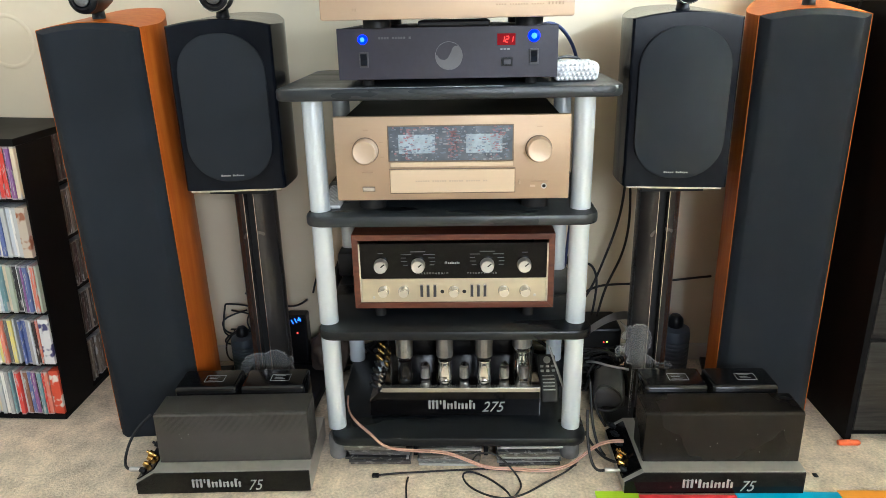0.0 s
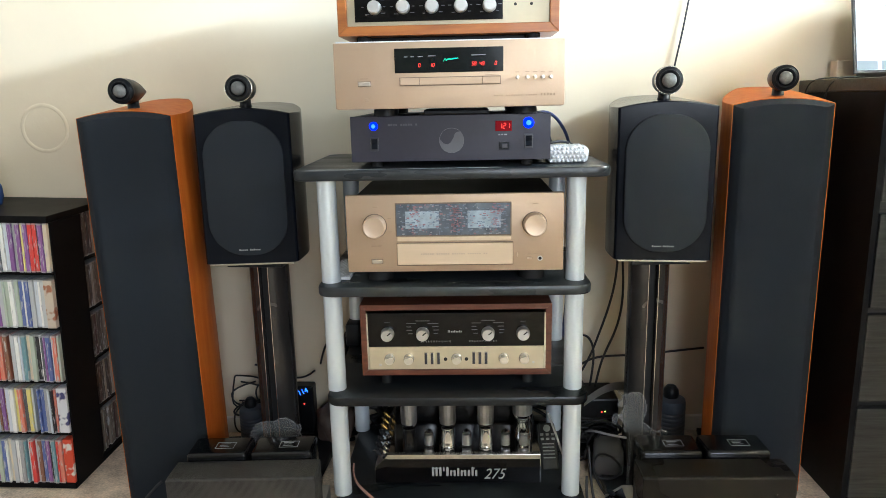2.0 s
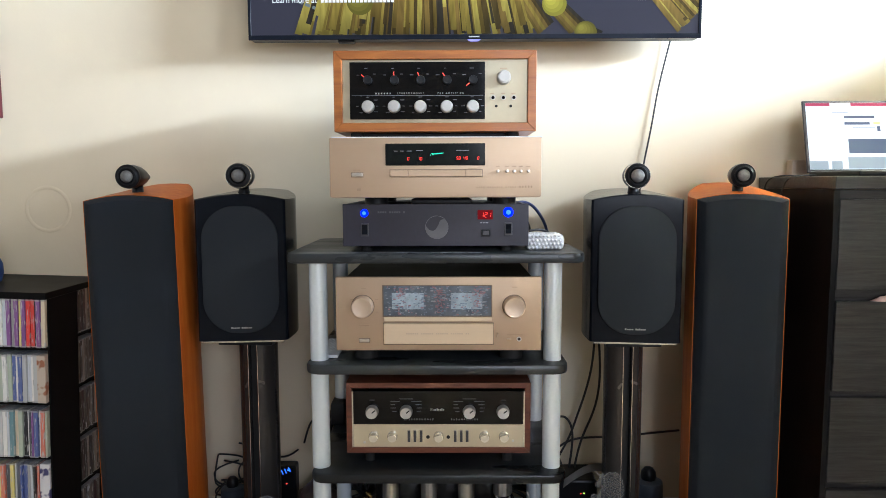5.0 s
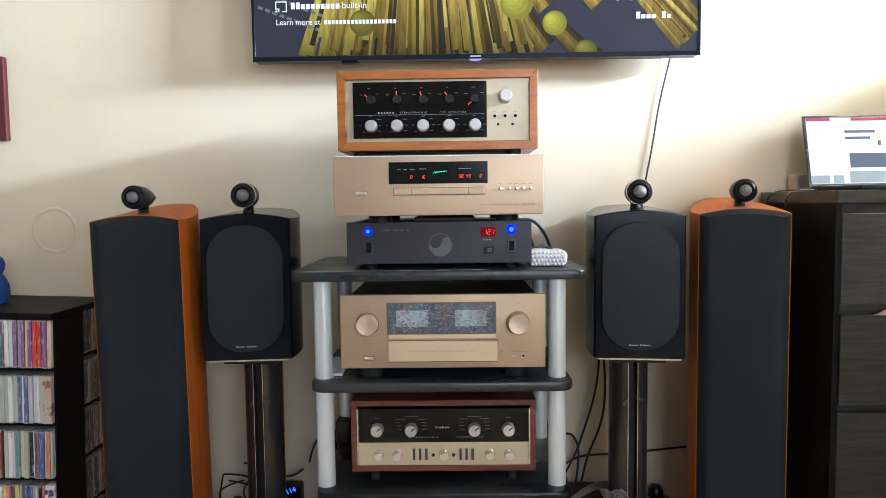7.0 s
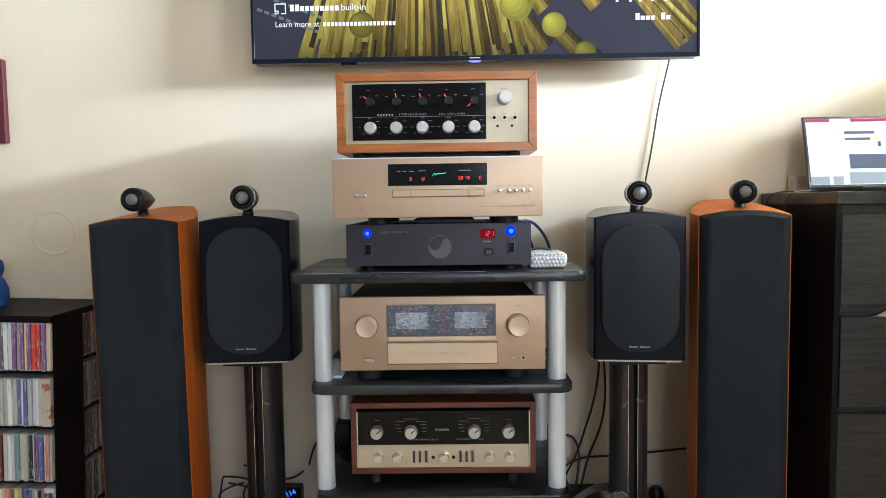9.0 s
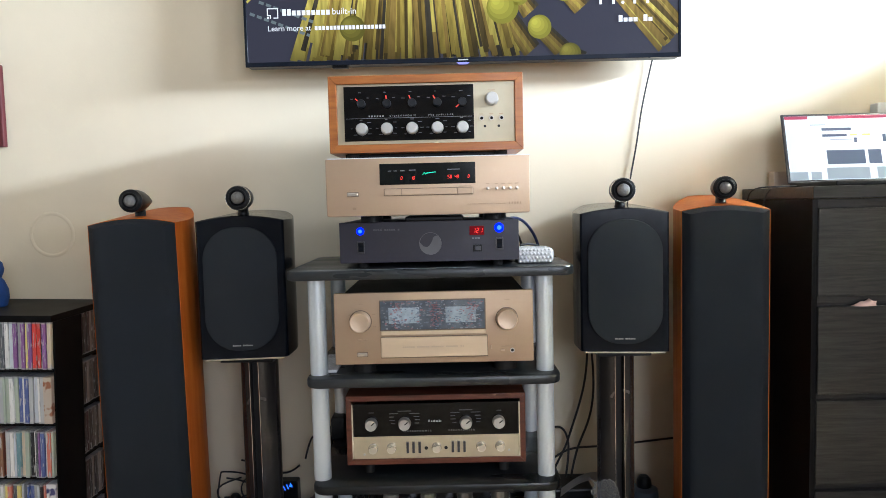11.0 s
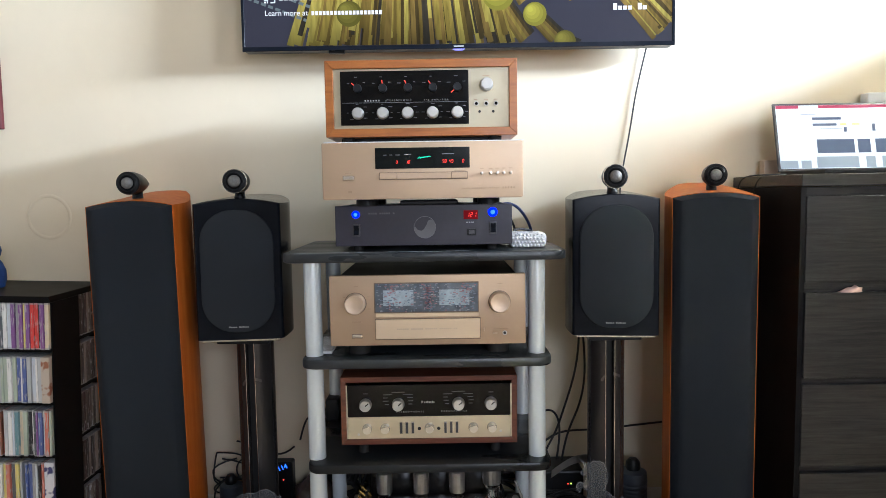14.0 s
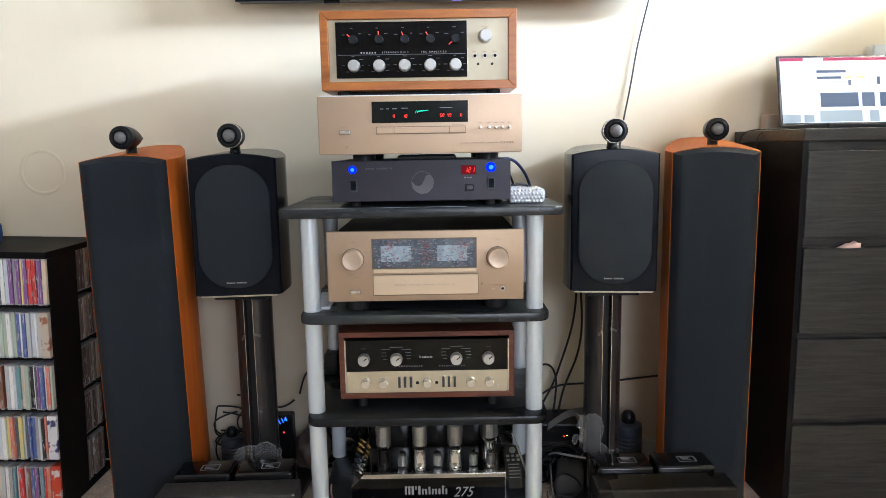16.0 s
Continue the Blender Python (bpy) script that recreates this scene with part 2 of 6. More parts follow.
# pointer paint given a faint glow to brighten it; no lamp is there
REDPOINTER = material("red_pointer_paint", (0.75, 0.05, 0.03), 0.4, vary=0.05, emit=(1, 0.08, 0.04), power=0.35)
COPPER = material("copper_speaker_wire", (0.58, 0.34, 0.26), 0.3, 0.3, vary=0.15, coat=0.4)
CABLE = material("black_cable_sheath", (0.012, 0.012, 0.013), 0.5, vary=0.1)
BLUECABLE = material("dark_blue_cable_sheath", (0.02, 0.03, 0.09), 0.5, vary=0.1)
GREYCABLE = material("grey_cable_sheath", (0.35, 0.35, 0.35), 0.5, vary=0.1)
BLUELED = glow("blue_lamp_glow", (0.006, 0.012, 1.0), 2.6)
LEDCORE = glow("blue_lamp_core", (0.025, 0.075, 1.0), 4)
DIGITBLUE = glow("blue_digit_glow", (0.03, 0.14, 1.0), 2.2)
NAMEPRINT = material("tarnished_silver_print", (0.36, 0.36, 0.36), 0.4, vary=0.2)
REDLED = glow("red_segment_glow", (1.0, 0.05, 0.035), 1.6)
GREENLED = glow("green_script_glow", (0.05, 0.75, 0.42), 1.2)
REDGLASS = glow("red_display_window", (0.3, 0.006, 0.012), 0.22)
DISPLAY = material("dark_display_glass", (0.005, 0.007, 0.007), 0.12, vary=0.2, spec=0.25)
ACRYLIC = material("frosted_acrylic", (0.42, 0.43, 0.44), 0.35, vary=0.12, grain=40)
ACRYLIC.node_tree.nodes["Principled BSDF"].inputs["Alpha"].default_value = 0.12
BUBBLE = material("white_bubble_wrap", (0.72, 0.73, 0.75), 0.2, vary=0.15, grain=90, bump=0.5, bump_scale=120)
CDPAINT = picked("printed_spines", [(0.72, 0.72, 0.7), (0.02, 0.02, 0.025), (0.64, 0.05, 0.04), (0.7, 0.6, 0.44), (0.10, 0.14, 0.36),
                                    (0.34, 0.34, 0.35), (0.8, 0.79, 0.76), (0.22, 0.10, 0.06), (0.24, 0.10, 0.30), (0.72, 0.62, 0.2),
                                    (0.10, 0.11, 0.12), (0.6, 0.64, 0.7), (0.16, 0.3, 0.34), (0.66, 0.2, 0.14), (0.5, 0.51, 0.52), (0.44, 0.5, 0.4)])
# spine colours for the tower's shaded side, with the shade mixed in
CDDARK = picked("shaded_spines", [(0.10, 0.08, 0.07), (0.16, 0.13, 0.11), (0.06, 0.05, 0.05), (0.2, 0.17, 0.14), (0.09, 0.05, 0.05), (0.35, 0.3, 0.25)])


# ---- building helpers ----
def part(name, bm, mat, parent, label="", smooth=False, m=None):
    me = bpy.data.meshes.new(name)
    bm.to_mesh(me)
    bm.free()
    me.materials.append(mat)
    if smooth:
        for p in me.polygons:
            p.use_smooth = True
    ob = new(name, me)
    ob.parent = parent
    if m is not None:
        ob.matrix_basis = m
    return tagged(ob, label)


def soft(ob, angle=40):
    """Smooth shading that keeps edges sharper than the angle."""
    me = ob.data
    bm = bmesh.new()
    bm.from_mesh(me)
    for f in bm.faces:
        f.smooth = True
    for e in bm.edges:
        e.smooth = len(e.link_faces) == 2 and e.calc_face_angle(0) < radians(angle)
    bm.to_mesh(me)
    bm.free()
    return ob


def thing(name, m, label, category, group="", kind=""):
    ob = new(name)
    ob.empty_display_size = 0.05
    ob.matrix_basis = m
    return tagged(ob, label, category, group, kind)


def box(x0, x1, y0, y1, z0, z1, bev=0.0, seg=2, bm=None):
    own = bmesh.new()
    bmesh.ops.create_cube(own, size=1)
    for v in own.verts:
        v.co = Vector(((x0 + x1) / 2 + v.co.x * (x1 - x0), (y0 + y1) / 2 + v.co.y * (y1 - y0), (z0 + z1) / 2 + v.co.z * (z1 - z0)))
    if bev:
        bmesh.ops.bevel(own, geom=own.edges[:], offset=bev, segments=seg, profile=0.5, affect="EDGES")
    return merge(own, bm)


def merge(own, bm):
    if bm is None:
        return own
    me = bpy.data.meshes.new("scratch")
    own.to_mesh(me)
    own.free()
    bm.from_mesh(me)
    bpy.data.meshes.remove(me)
    return bm


def slab(outline, z0, z1, bev=0.0, bm=None, axis="z"):
    """A polygon of (a, b) pairs pulled from z0 to z1 along an axis."""
    own = bmesh.new()
    def place(a, b, c):
        return (a, b, c) if axis == "z" else ((a, c, b) if axis == "y" else (c, a, b))
    vs = [own.verts.new(place(a, b, z0)) for a, b in outline]
    f = own.faces.new(vs)
    ret = bmesh.ops.extrude_face_region(own, geom=[f])
    up = [g for g in ret["geom"] if isinstance(g, bmesh.types.BMVert)]
    d = Vector(place(0, 0, z1 - z0))
    for v in up:
        v.co += d
    bmesh.ops.recalc_face_normals(own, faces=own.faces[:])
    if bev:
        es = [e for e in own.edges if e.calc_face_angle(0) > 0.3]
        bmesh.ops.bevel(own, geom=es, offset=bev, segments=2, profile=0.5, affect="EDGES")
    return merge(own, bm)


def lathe(profile, seg=32, axis="y", bm=None, at=(0, 0, 0)):
    """A profile of (radius, along) pairs turned round an axis."""
    own = bmesh.new()
    rings = []
    for r, h in profile:
        ring = []
        for i in range(seg):
            a = 2 * math.pi * i / seg
            c, s = r * math.cos(a), r * math.sin(a)
            p = (c, h, s) if axis == "y" else ((c, s, h) if axis == "z" else (h, c, s))
            ring.append(own.verts.new(Vector(p) + Vector(at)))
        rings.append(ring)
    for a, b in zip(rings, rings[1:]):
        for i in range(seg):
            own.faces.new((a[i], a[(i + 1) % seg], b[(i + 1) % seg], b[i]))
    own.faces.new(rings[0])
    own.faces.new(rings[-1][::-1])
    bmesh.ops.remove_doubles(own, verts=own.verts[:], dist=1e-6)
    bmesh.ops.recalc_face_normals(own, faces=own.faces[:])
    return merge(own, bm)


def from_curve(data, name, mat, parent, label="", m=None):
    ob = bpy.data.objects.new("scratch", data)
    scene.collection.objects.link(ob)
    me = bpy.data.meshes.new_from_object(ob.evaluated_get(bpy.context.evaluated_depsgraph_get()))
    bpy.data.objects.remove(ob)
    me.name = name
    me.materials.clear()
    me.materials.append(mat)
    made = new(name, me)
    made.parent = parent
    if m is not None:
        made.matrix_basis = m
    return tagged(made, label)


def wire(name, pts, r, mat, parent=None, label="", res=6):
    c = bpy.data.curves.new(name, "CURVE")
    c.dimensions, c.bevel_depth, c.bevel_resolution, c.resolution_u, c.use_fill_caps = "3D", r, 2, res, True
    s = c.splines.new("NURBS")
    s.points.add(len(pts) - 1)
    for p, co in zip(s.points, pts):
        p.co = (*co, 1)
    s.use_endpoint_u, s.order_u = True, 4
    made = from_curve(c, name, mat, parent, label)
    for p in made.data.polygons:
        p.use_smooth = True
    return made


def text(body, x, y, z, size, mat, parent, name="lettering", align="CENTER", slant=0.0, depth=0.0004, squeeze=1.0, label="", gap=1.0):
    """Raised lettering that faces -y, its middle at (x, z)."""
    c = bpy.data.curves.new(name, "FONT")
    c.body, c.size, c.align_x, c.align_y, c.extrude, c.shear, c.space_character = body, size, align, "CENTER", depth, slant, gap
    return from_curve(c, name, mat, parent, label,
                      Matrix.Translation((x, y, z)) @ pose(0, 0, 0, 90) @ Matrix.Diagonal((squeeze, 1, 1, 1)))


def bars(rects, y, mat, parent, name="print_bars", label="", thick=0.0006):
    """Thin bars standing for small print: (x0, x1, z0, z1) each, on a face that looks along -y."""
    bm = bmesh.new()
    for x0, x1, z0, z1 in rects:
        box(x0, x1, y - thick, y, z0, z1, bm=bm)
    return tagged(part(name, bm, mat, parent, label), label, kind="stuff" if len(rects) > 3 else "")


def knob(name, x, y, z, r, depth, mat, parent, tilt=0.0, pointer=None, skirt=1.0, dish=0.04):
    k = part(name, lathe([(r * skirt, 0), (r * skirt, -depth * 0.25), (r, -depth * 0.3), (r * 0.96, -depth * 0.9), (r * 0.9, -depth), (r * 0.82, -depth), (r * 0.77, -depth * (1 - dish)), (0.0001, -depth * (1 - dish))], 28),
             mat, parent, m=pose(x, y, z))
    soft(k, 35)
    if pointer:
        a = radians(tilt)
        p = box(-r * 0.09, r * 0.09, -depth * (1 - dish) - 0.0006, -depth * (1 - dish) + 0.0002, r * 0.05, r * 0.76)
        part("pointer", p, pointer, k, m=pose(0, 0, 0, 0, tilt, 0))
    return k


def rounded(w, d, r, n=6, corners=(1, 1, 1, 1)):
    """Outline of a rectangle from (-w/2, 0) to (w/2, d) with rounded corners (front left, front right, back right, back left)."""
    pts = []
    for k, (cx, cy, a0) in enumerate(((-w / 2 + r, r, 180), (w / 2 - r, r, 270), (w / 2 - r, d - r, 0), (-w / 2 + r, d - r, 90))):
        if not corners[k]:
            pts.append((cx + (-r if cx < 0 else r), cy + (-r if cy < d / 2 else r)))
            continue
        for i in range(n + 1):
            a = radians(a0 + 90 * i / n)
            pts.append((cx + r * math.cos(a), cy + r * math.sin(a)))
    return pts


def shell(half, ys, top, z0, nx=12):
    """A closed body: half-width at each y, a top surface top(x, y) and a flat underside."""
    bm = bmesh.new()
    def sheet(f):
        return [[bm.verts.new((half(y) * (2 * i / nx - 1), y, f(half(y) * (2 * i / nx - 1), y))) for i in range(nx + 1)] for y in ys]
    up, lo = sheet(top), sheet(lambda x, y: z0)
    n = len(ys)
    for j in range(n - 1):
        for i in range(nx):
            bm.faces.new((up[j][i], up[j][i + 1], up[j + 1][i + 1], up[j + 1][i]))
            bm.faces.new((lo[j][i], lo[j + 1][i], lo[j + 1][i + 1], lo[j][i + 1]))
        bm.faces.new((up[j][0], up[j + 1][0], lo[j + 1][0], lo[j][0]))
        bm.faces.new((up[j][nx], lo[j][nx], lo[j + 1][nx], up[j + 1][nx]))
    for i in range(nx):
        bm.faces.new((up[0][i], lo[0][i], lo[0][i + 1], up[0][i + 1]))
        bm.faces.new((up[-1][i], up[-1][i + 1], lo[-1][i + 1], lo[-1][i]))
    bmesh.ops.recalc_face_normals(bm, faces=bm.faces[:])
    return bm


# ---- the room ----
def structure(name, bm, mat, label, category):
    ob = part(name, bm, mat, None)
    return tagged(ob, label, category, kind="structure")


structure("floor", box(ROOM_L - 0.1, ROOM_R + 0.1, ROOM_BACK - 0.1, WALL_Y + 0.1, -0.12, 0), CARPET, "beige cut-pile carpet, slightly trodden", "floor")
structure("ceiling", box(ROOM_L - 0.1, ROOM_R + 0.1, ROOM_BACK - 0.1, WALL_Y + 0.1, CEIL, CEIL + 0.1), CEILING, "plain white painted ceiling", "ceiling")
structure("wall_north", box(ROOM_L - 0.1, ROOM_R + 0.1, WALL_Y, WALL_Y + 0.12, 0, CEIL), WALL, "plain cream painted wall behind the stereo", "wall")
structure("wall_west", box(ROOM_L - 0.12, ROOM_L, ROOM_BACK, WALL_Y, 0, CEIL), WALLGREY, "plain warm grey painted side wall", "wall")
bm = box(ROOM_L - 0.1, FILL_X0, ROOM_BACK - 0.12, ROOM_BACK, 0, CEIL)
box(FILL_X1, ROOM_R + 0.1, ROOM_BACK - 0.12, ROOM_BACK, 0, CEIL, bm=bm)
box(FILL_X0, FILL_X1, ROOM_BACK - 0.12, ROOM_BACK, 0, FILL_Z0, bm=bm)
box(FILL_X0, FILL_X1, ROOM_BACK - 0.12, ROOM_BACK, FILL_Z1, CEIL, bm=bm)
structure("wall_south", bm, WALLGREY, "plain warm grey painted wall with an added opening for fill light", "wall")
bm = box(ROOM_R, ROOM_R + WALL_E, ROOM_BACK, WALL_Y, 0, WIN_Z0)
box(ROOM_R, ROOM_R + WALL_E, ROOM_BACK, WALL_Y, WIN_Z1, CEIL, bm=bm)
for y0, y1 in ((ROOM_BACK, WINDOWS[0][0]), (WINDOWS[0][1], WINDOWS[1][0]), (WINDOWS[1][1], WALL_Y)):
    box(ROOM_R, ROOM_R + WALL_E, y0, y1, WIN_Z0, WIN_Z1, bm=bm)
structure("wall_east", bm, WALL, "unseen cream wall, made thick so its two deep window openings shade the low right", "wall")
structure("baseboard", box(ROOM_L, ROOM_R, WALL_Y - 0.014, WALL_Y - 0.0005, 0.001, 0.05, 0.003), SKIRT, "low cream painted skirting board", "baseboard")


# ---- loudspeakers ----
DOMEMESH = material("grey_dome_mesh", (0.2, 0.2, 0.2), 0.45, 0.5, vary=0.35, grain=900, bump=0.6, bump_scale=1200)


def tweeter(parent, x, y, z, r, trim=SATIN, reach=0.017):
    """A bullet-shaped tweeter pod that points along -y."""
    body = part("tweeter_pod", lathe([(0.0001, -0.032), (r * 0.55, -0.031), (r * 0.62, -0.033), (r * 0.93, -0.029), (r, -0.022), (r, 0.004), (r * 0.92, 0.03),
                                      (r * 0.7, 0.06), (r * 0.4, 0.09), (r * 0.16, 0.115), (0.0001, 0.125)], 36), SATIN, parent, "black bullet-shaped tweeter pod", m=pose(x, y, z))
    soft(body, 50)
    part("dome_grille", lathe([(r * 0.52, 0), (r * 0.5, -0.004), (r * 0.38, -0.008), (r * 0.2, -0.0105), (0.0001, -0.0112)], 28), DOMEMESH, body, "silver mesh tweeter dome", True, pose(0, -0.031, 0))
    part("face_ring", lathe([(r * 0.66, -0.0325), (r * 0.68, -0.0338), (r * 0.72, -0.0338), (r * 0.74, -0.0325)], 36), SATIN, body, "low ring round the dome", True)
    part("trim_ring", lathe([(r * 0.95, -0.0285), (r * 0.965, -0.0297), (r * 0.995, -0.0275), (r * 1.012, -0.0225), (r * 0.995, -0.0215)], 36), trim, body, "thin trim ring", True)
    part("neck", lathe([(0.017, -r - reach), (0.0135, -r - reach * 0.45), (0.0125, -r * 0.7)], 20, "z"), SATIN, parent, "short black neck", True, pose(x, y + 0.036, z))
    return body


def tower_speaker(m, label, lean=1):
    t = thing("floorstanding_speaker", m, label, "speaker", "tall cherry loudspeakers")
    def half(y):
        u = max(0.0, (y - 0.02) / 0.325)
        return 0.1072 + 0.009 * math.sin(min(1, u * 3) * math.pi / 2) - 0.068 * max(0, u - 0.25) ** 1.7 / 0.75 ** 1.7
    ys = [0.02 + 0.325 * i / 14 for i in range(15)]
    soft(part("cabinet", shell(half, ys, lambda x, y: 0.982 - 1.2 * x * x + 0.082 * (y - 0.02), 0.012), CHERRY, t, "orange cherry veneered cabinet with curved sides"), 40)
    def ghalf(y):
        return 0.1058 - 0.0205 * (1 - min(1, y / 0.02)) ** 1.4
    gy = [0, 0.0015, 0.004, 0.008, 0.013, 0.018, 0.021]
    soft(part("grille", shell(ghalf, gy, lambda x, y: 0.9805 - 1.2 * x * x - 0.012 * (1 - min(1, y / 0.018)), 0.0), TOWERCLOTH, t, "charcoal cloth grille"), 50)
    part("plinth", box(-0.1, 0.1, 0.03, 0.33, 0, 0.0125, 0.002), SATIN, t)
    tweeter(t, 0.0, 0.050, 1.0255, 0.0289, reach=0.020)
    return t


tower_speaker(pose(-0.736, 0.105, 0.0015, 0, -0.8, 4), "tall cherry floorstanding speaker with charcoal cloth grille")
tower_speaker(pose(0.7405, 0.145, 0, 0, 0, -11.5), "tall cherry floorstanding speaker with charcoal cloth grille")


def oval(w, h, n=40, p=3.2):
    return [(w / 2 * math.copysign(abs(math.cos(a)) ** (2 / p), math.cos(a)), h / 2 * math.copysign(abs(math.sin(a)) ** (2 / p), math.sin(a)))
            for a in [2 * math.pi * i / n for i in range(n)]]


def monitor_speaker(m, label, shift):
    t = thing("standmount_speaker", m, label, "speaker", "black standmount loudspeakers")
    def half(y):
        u = y / 0.33
        return 0.1085 - 0.004 * (1 - min(1, y / 0.008)) ** 2 + 0.012 * math.sin(min(1, u * 2.5) * math.pi / 2) - 0.05 * max(0, u - 0.3) ** 1.7 / 0.7 ** 1.7
    ys = [0, 0.0012, 0.003, 0.006, 0.009, 0.013] + [0.33 * i / 14 for i in range(1, 15)]
    soft(part("cabinet", shell(half, ys, lambda x, y: 0.372 - 1.1 * x * x + 0.035 * y - 0.003 * (1 - min(1, y / 0.008)) ** 2, 0.008), GLOSS, t, "glossy black lacquered cabinet"), 40)
    soft(part("grille", slab([(x, z - 0.157) for x, z in rounded(0.184, 0.314, 0.082, 14)], 0, -0.010, 0.003, axis="y"), CLOTH, t, "oval dark cloth grille", m=pose(0, -0.0005, 0.186)), 40)
    bars([(-0.026 + 0.0042 * i, -0.026 + 0.0042 * i + 0.0034, 0.041, 0.0438 + 0.0012 * (i in (0, 6, 8))) for i in range(12) if i != 5], -0.0106, NAMEPRINT, t, "maker_badge", "small silver maker's badge")
    part("underplate", box(-0.088, 0.088, 0.021, 0.29, 0.0, 0.0082, 0.001), SATIN, t)
    part("base_strip", box(-0.1, 0.1, 0.001, 0.02, 0.0028, 0.0078, 0.001), STAINLESS, t, "thin bright strip under the cabinet")
    tweeter(t, shift, 0.050, 0.4165, 0.0316, STAINLESS, 0.014)
    return t


monitor_speaker(pose(-0.488, 0.143, 0.612, 0, 0, 5), "glossy black standmount speaker with oval cloth grille", -0.005)
monitor_speaker(pose(0.4805, 0.134, 0.609, 0, 0, -6), "glossy black standmount speaker with oval cloth grille", 0.001)


def speaker_stand(m, height, label):
    t = thing("speaker_stand", m, label, "speaker stand", "speaker stands")
    part("base_plate", box(-0.12, 0.12, -0.15, 0.15, 0, 0.025, 0.006), SATIN, t)
    part("top_plate", box(-0.07, 0.07, -0.10, 0.10, height - 0.012, height, 0.002), SATIN, t)
    r, slot = 0.0503, radians(13)
    for a0, a1 in ((-math.pi / 2 + slot, math.pi / 2 - 0.02), (math.pi / 2 + 0.02, math.pi * 1.5 - slot)):
        outer = [(r * math.cos(a0 + (a1 - a0) * k / 20), r * math.sin(a0 + (a1 - a0) * k / 20)) for k in range(21)]
        inner = [(x * 0.72, y * 0.72) for x, y in reversed(outer)]
        soft(part("post", slab(outer + inner, 0.024, height - 0.0115), STANDGREY, t, "dark grey rounded metal post"), 35)
    for side in (-1, 1):
        part("edge_strip", box(*sorted((side * 0.0113, side * 0.0134)), -0.0502, -0.036, 0.024, height - 0.0116, 0.0008), STAINLESS, t, "bright edge beside the cable channel")
    part("cable_channel", box(-0.0115, 0.0115, -0.03, 0.028, 0.024, height - 0.0115), RUBBER, t, "black recessed cable channel")
    return t


speaker_stand(pose(-0.4885, 0.28, 0, 0, 0, -4), 0.6115, "dark grey twin-post speaker stand with black channel")
speaker_stand(pose(0.487, 0.27, 0, 0, 0, 1), 0.6085, "dark grey twin-post speaker stand with black channel")


# ---- equipment rack ----
RACK = thing("equipment_rack", pose(-0.007, 0, 0), "four-tier black rack with silver tube legs, dusty shelves", "rack")
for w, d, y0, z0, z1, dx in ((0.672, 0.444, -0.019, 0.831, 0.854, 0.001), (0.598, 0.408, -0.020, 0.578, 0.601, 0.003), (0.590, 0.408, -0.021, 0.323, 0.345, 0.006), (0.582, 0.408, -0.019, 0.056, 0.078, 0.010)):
    # lower shelves: less dust, and their shade is put into the darker colour
    s = part("shelf", slab([(x + dx, y + y0) for x, y in rounded(w, d, 0.035)], z0, z1, 0.005), SHELF if z0 > 0.5 else SHELFCLEANSHADED, RACK, "dusty black wood-grain shelf with rounded corners" if z0 > 0.5 else "black wood-grain shelf with rounded corners")
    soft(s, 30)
for x in (-0.271, 0.270):
    for y in (0.035, 0.36):
        for z0, z1 in ((0.078, 0.324), (0.345, 0.579), (0.601, 0.832)):
            soft(part("tube", lathe([(0.0208, z0 + 0.0002), (0.0208, z1 - 0.0002)], 28, "z"), SILVER, RACK, m=pose(x, y, 0)), 40)
        soft(part("foot", lathe([(0.022, 0.0), (0.0232, 0.004), (0.0232, 0.05), (0.0215, 0.0565)], 28, "z"), FOOTGREY, RACK, "grey plastic foot", m=pose(x, y, 0)), 40)


# ---- audio components ----
SEGMENTS = {"0": "abcdef", "1": "bc", "2": "abged", "4": "fgbc", "5": "afgcd", "8": "abcdefg", "9": "abcdfg"}


def seven(parent, s, x, y, z, h, mat, name="digits", label=""):
    """Seven-segment figures, centred at (x, z), leaning slightly."""
    w, t, step = h * 0.5, h * 0.11, h * 0.78
    own = bmesh.new()
    for k, ch in enumerate(s):
        if ch == " ":
            continue
        cx = x + (k - (len(s) - 1) / 2) * step
        for g in SEGMENTS[ch]:
            if g in "adg":
                zz = {"a": h / 2, "g": 0, "d": -h / 2}[g]
                box(cx - w / 2 + t * 0.6, cx + w / 2 - t * 0.6, y - 0.0003, y, z + zz - t / 2, z + zz + t / 2, bm=own)
            else:
                xx = w / 2 if g in "bc" else -w / 2
                z0 = 0 if g in "bf" else -h / 2
                box(cx + xx - t / 2, cx + xx + t / 2, y - 0.0003, y, z + z0 + t * 0.6, z + z0 + h / 2 - t * 0.6, bm=own)
    for v in own.verts:
        v.co.x += (v.co.z - z) * 0.12
    return tagged(part(name, own, mat, parent, label), label, kind="stuff")


def feet(parent, w, d, h, r=0.02, y0=0.05, mat=RUBBER):
    for x in (-w, w):
        for y in (y0, d):
            soft(part("foot", lathe([(r, 0.0), (r, h * 0.9), (r * 0.9, h + 0.0005)], 24, "z"), mat, parent, m=pose(x, y, 0)), 40)


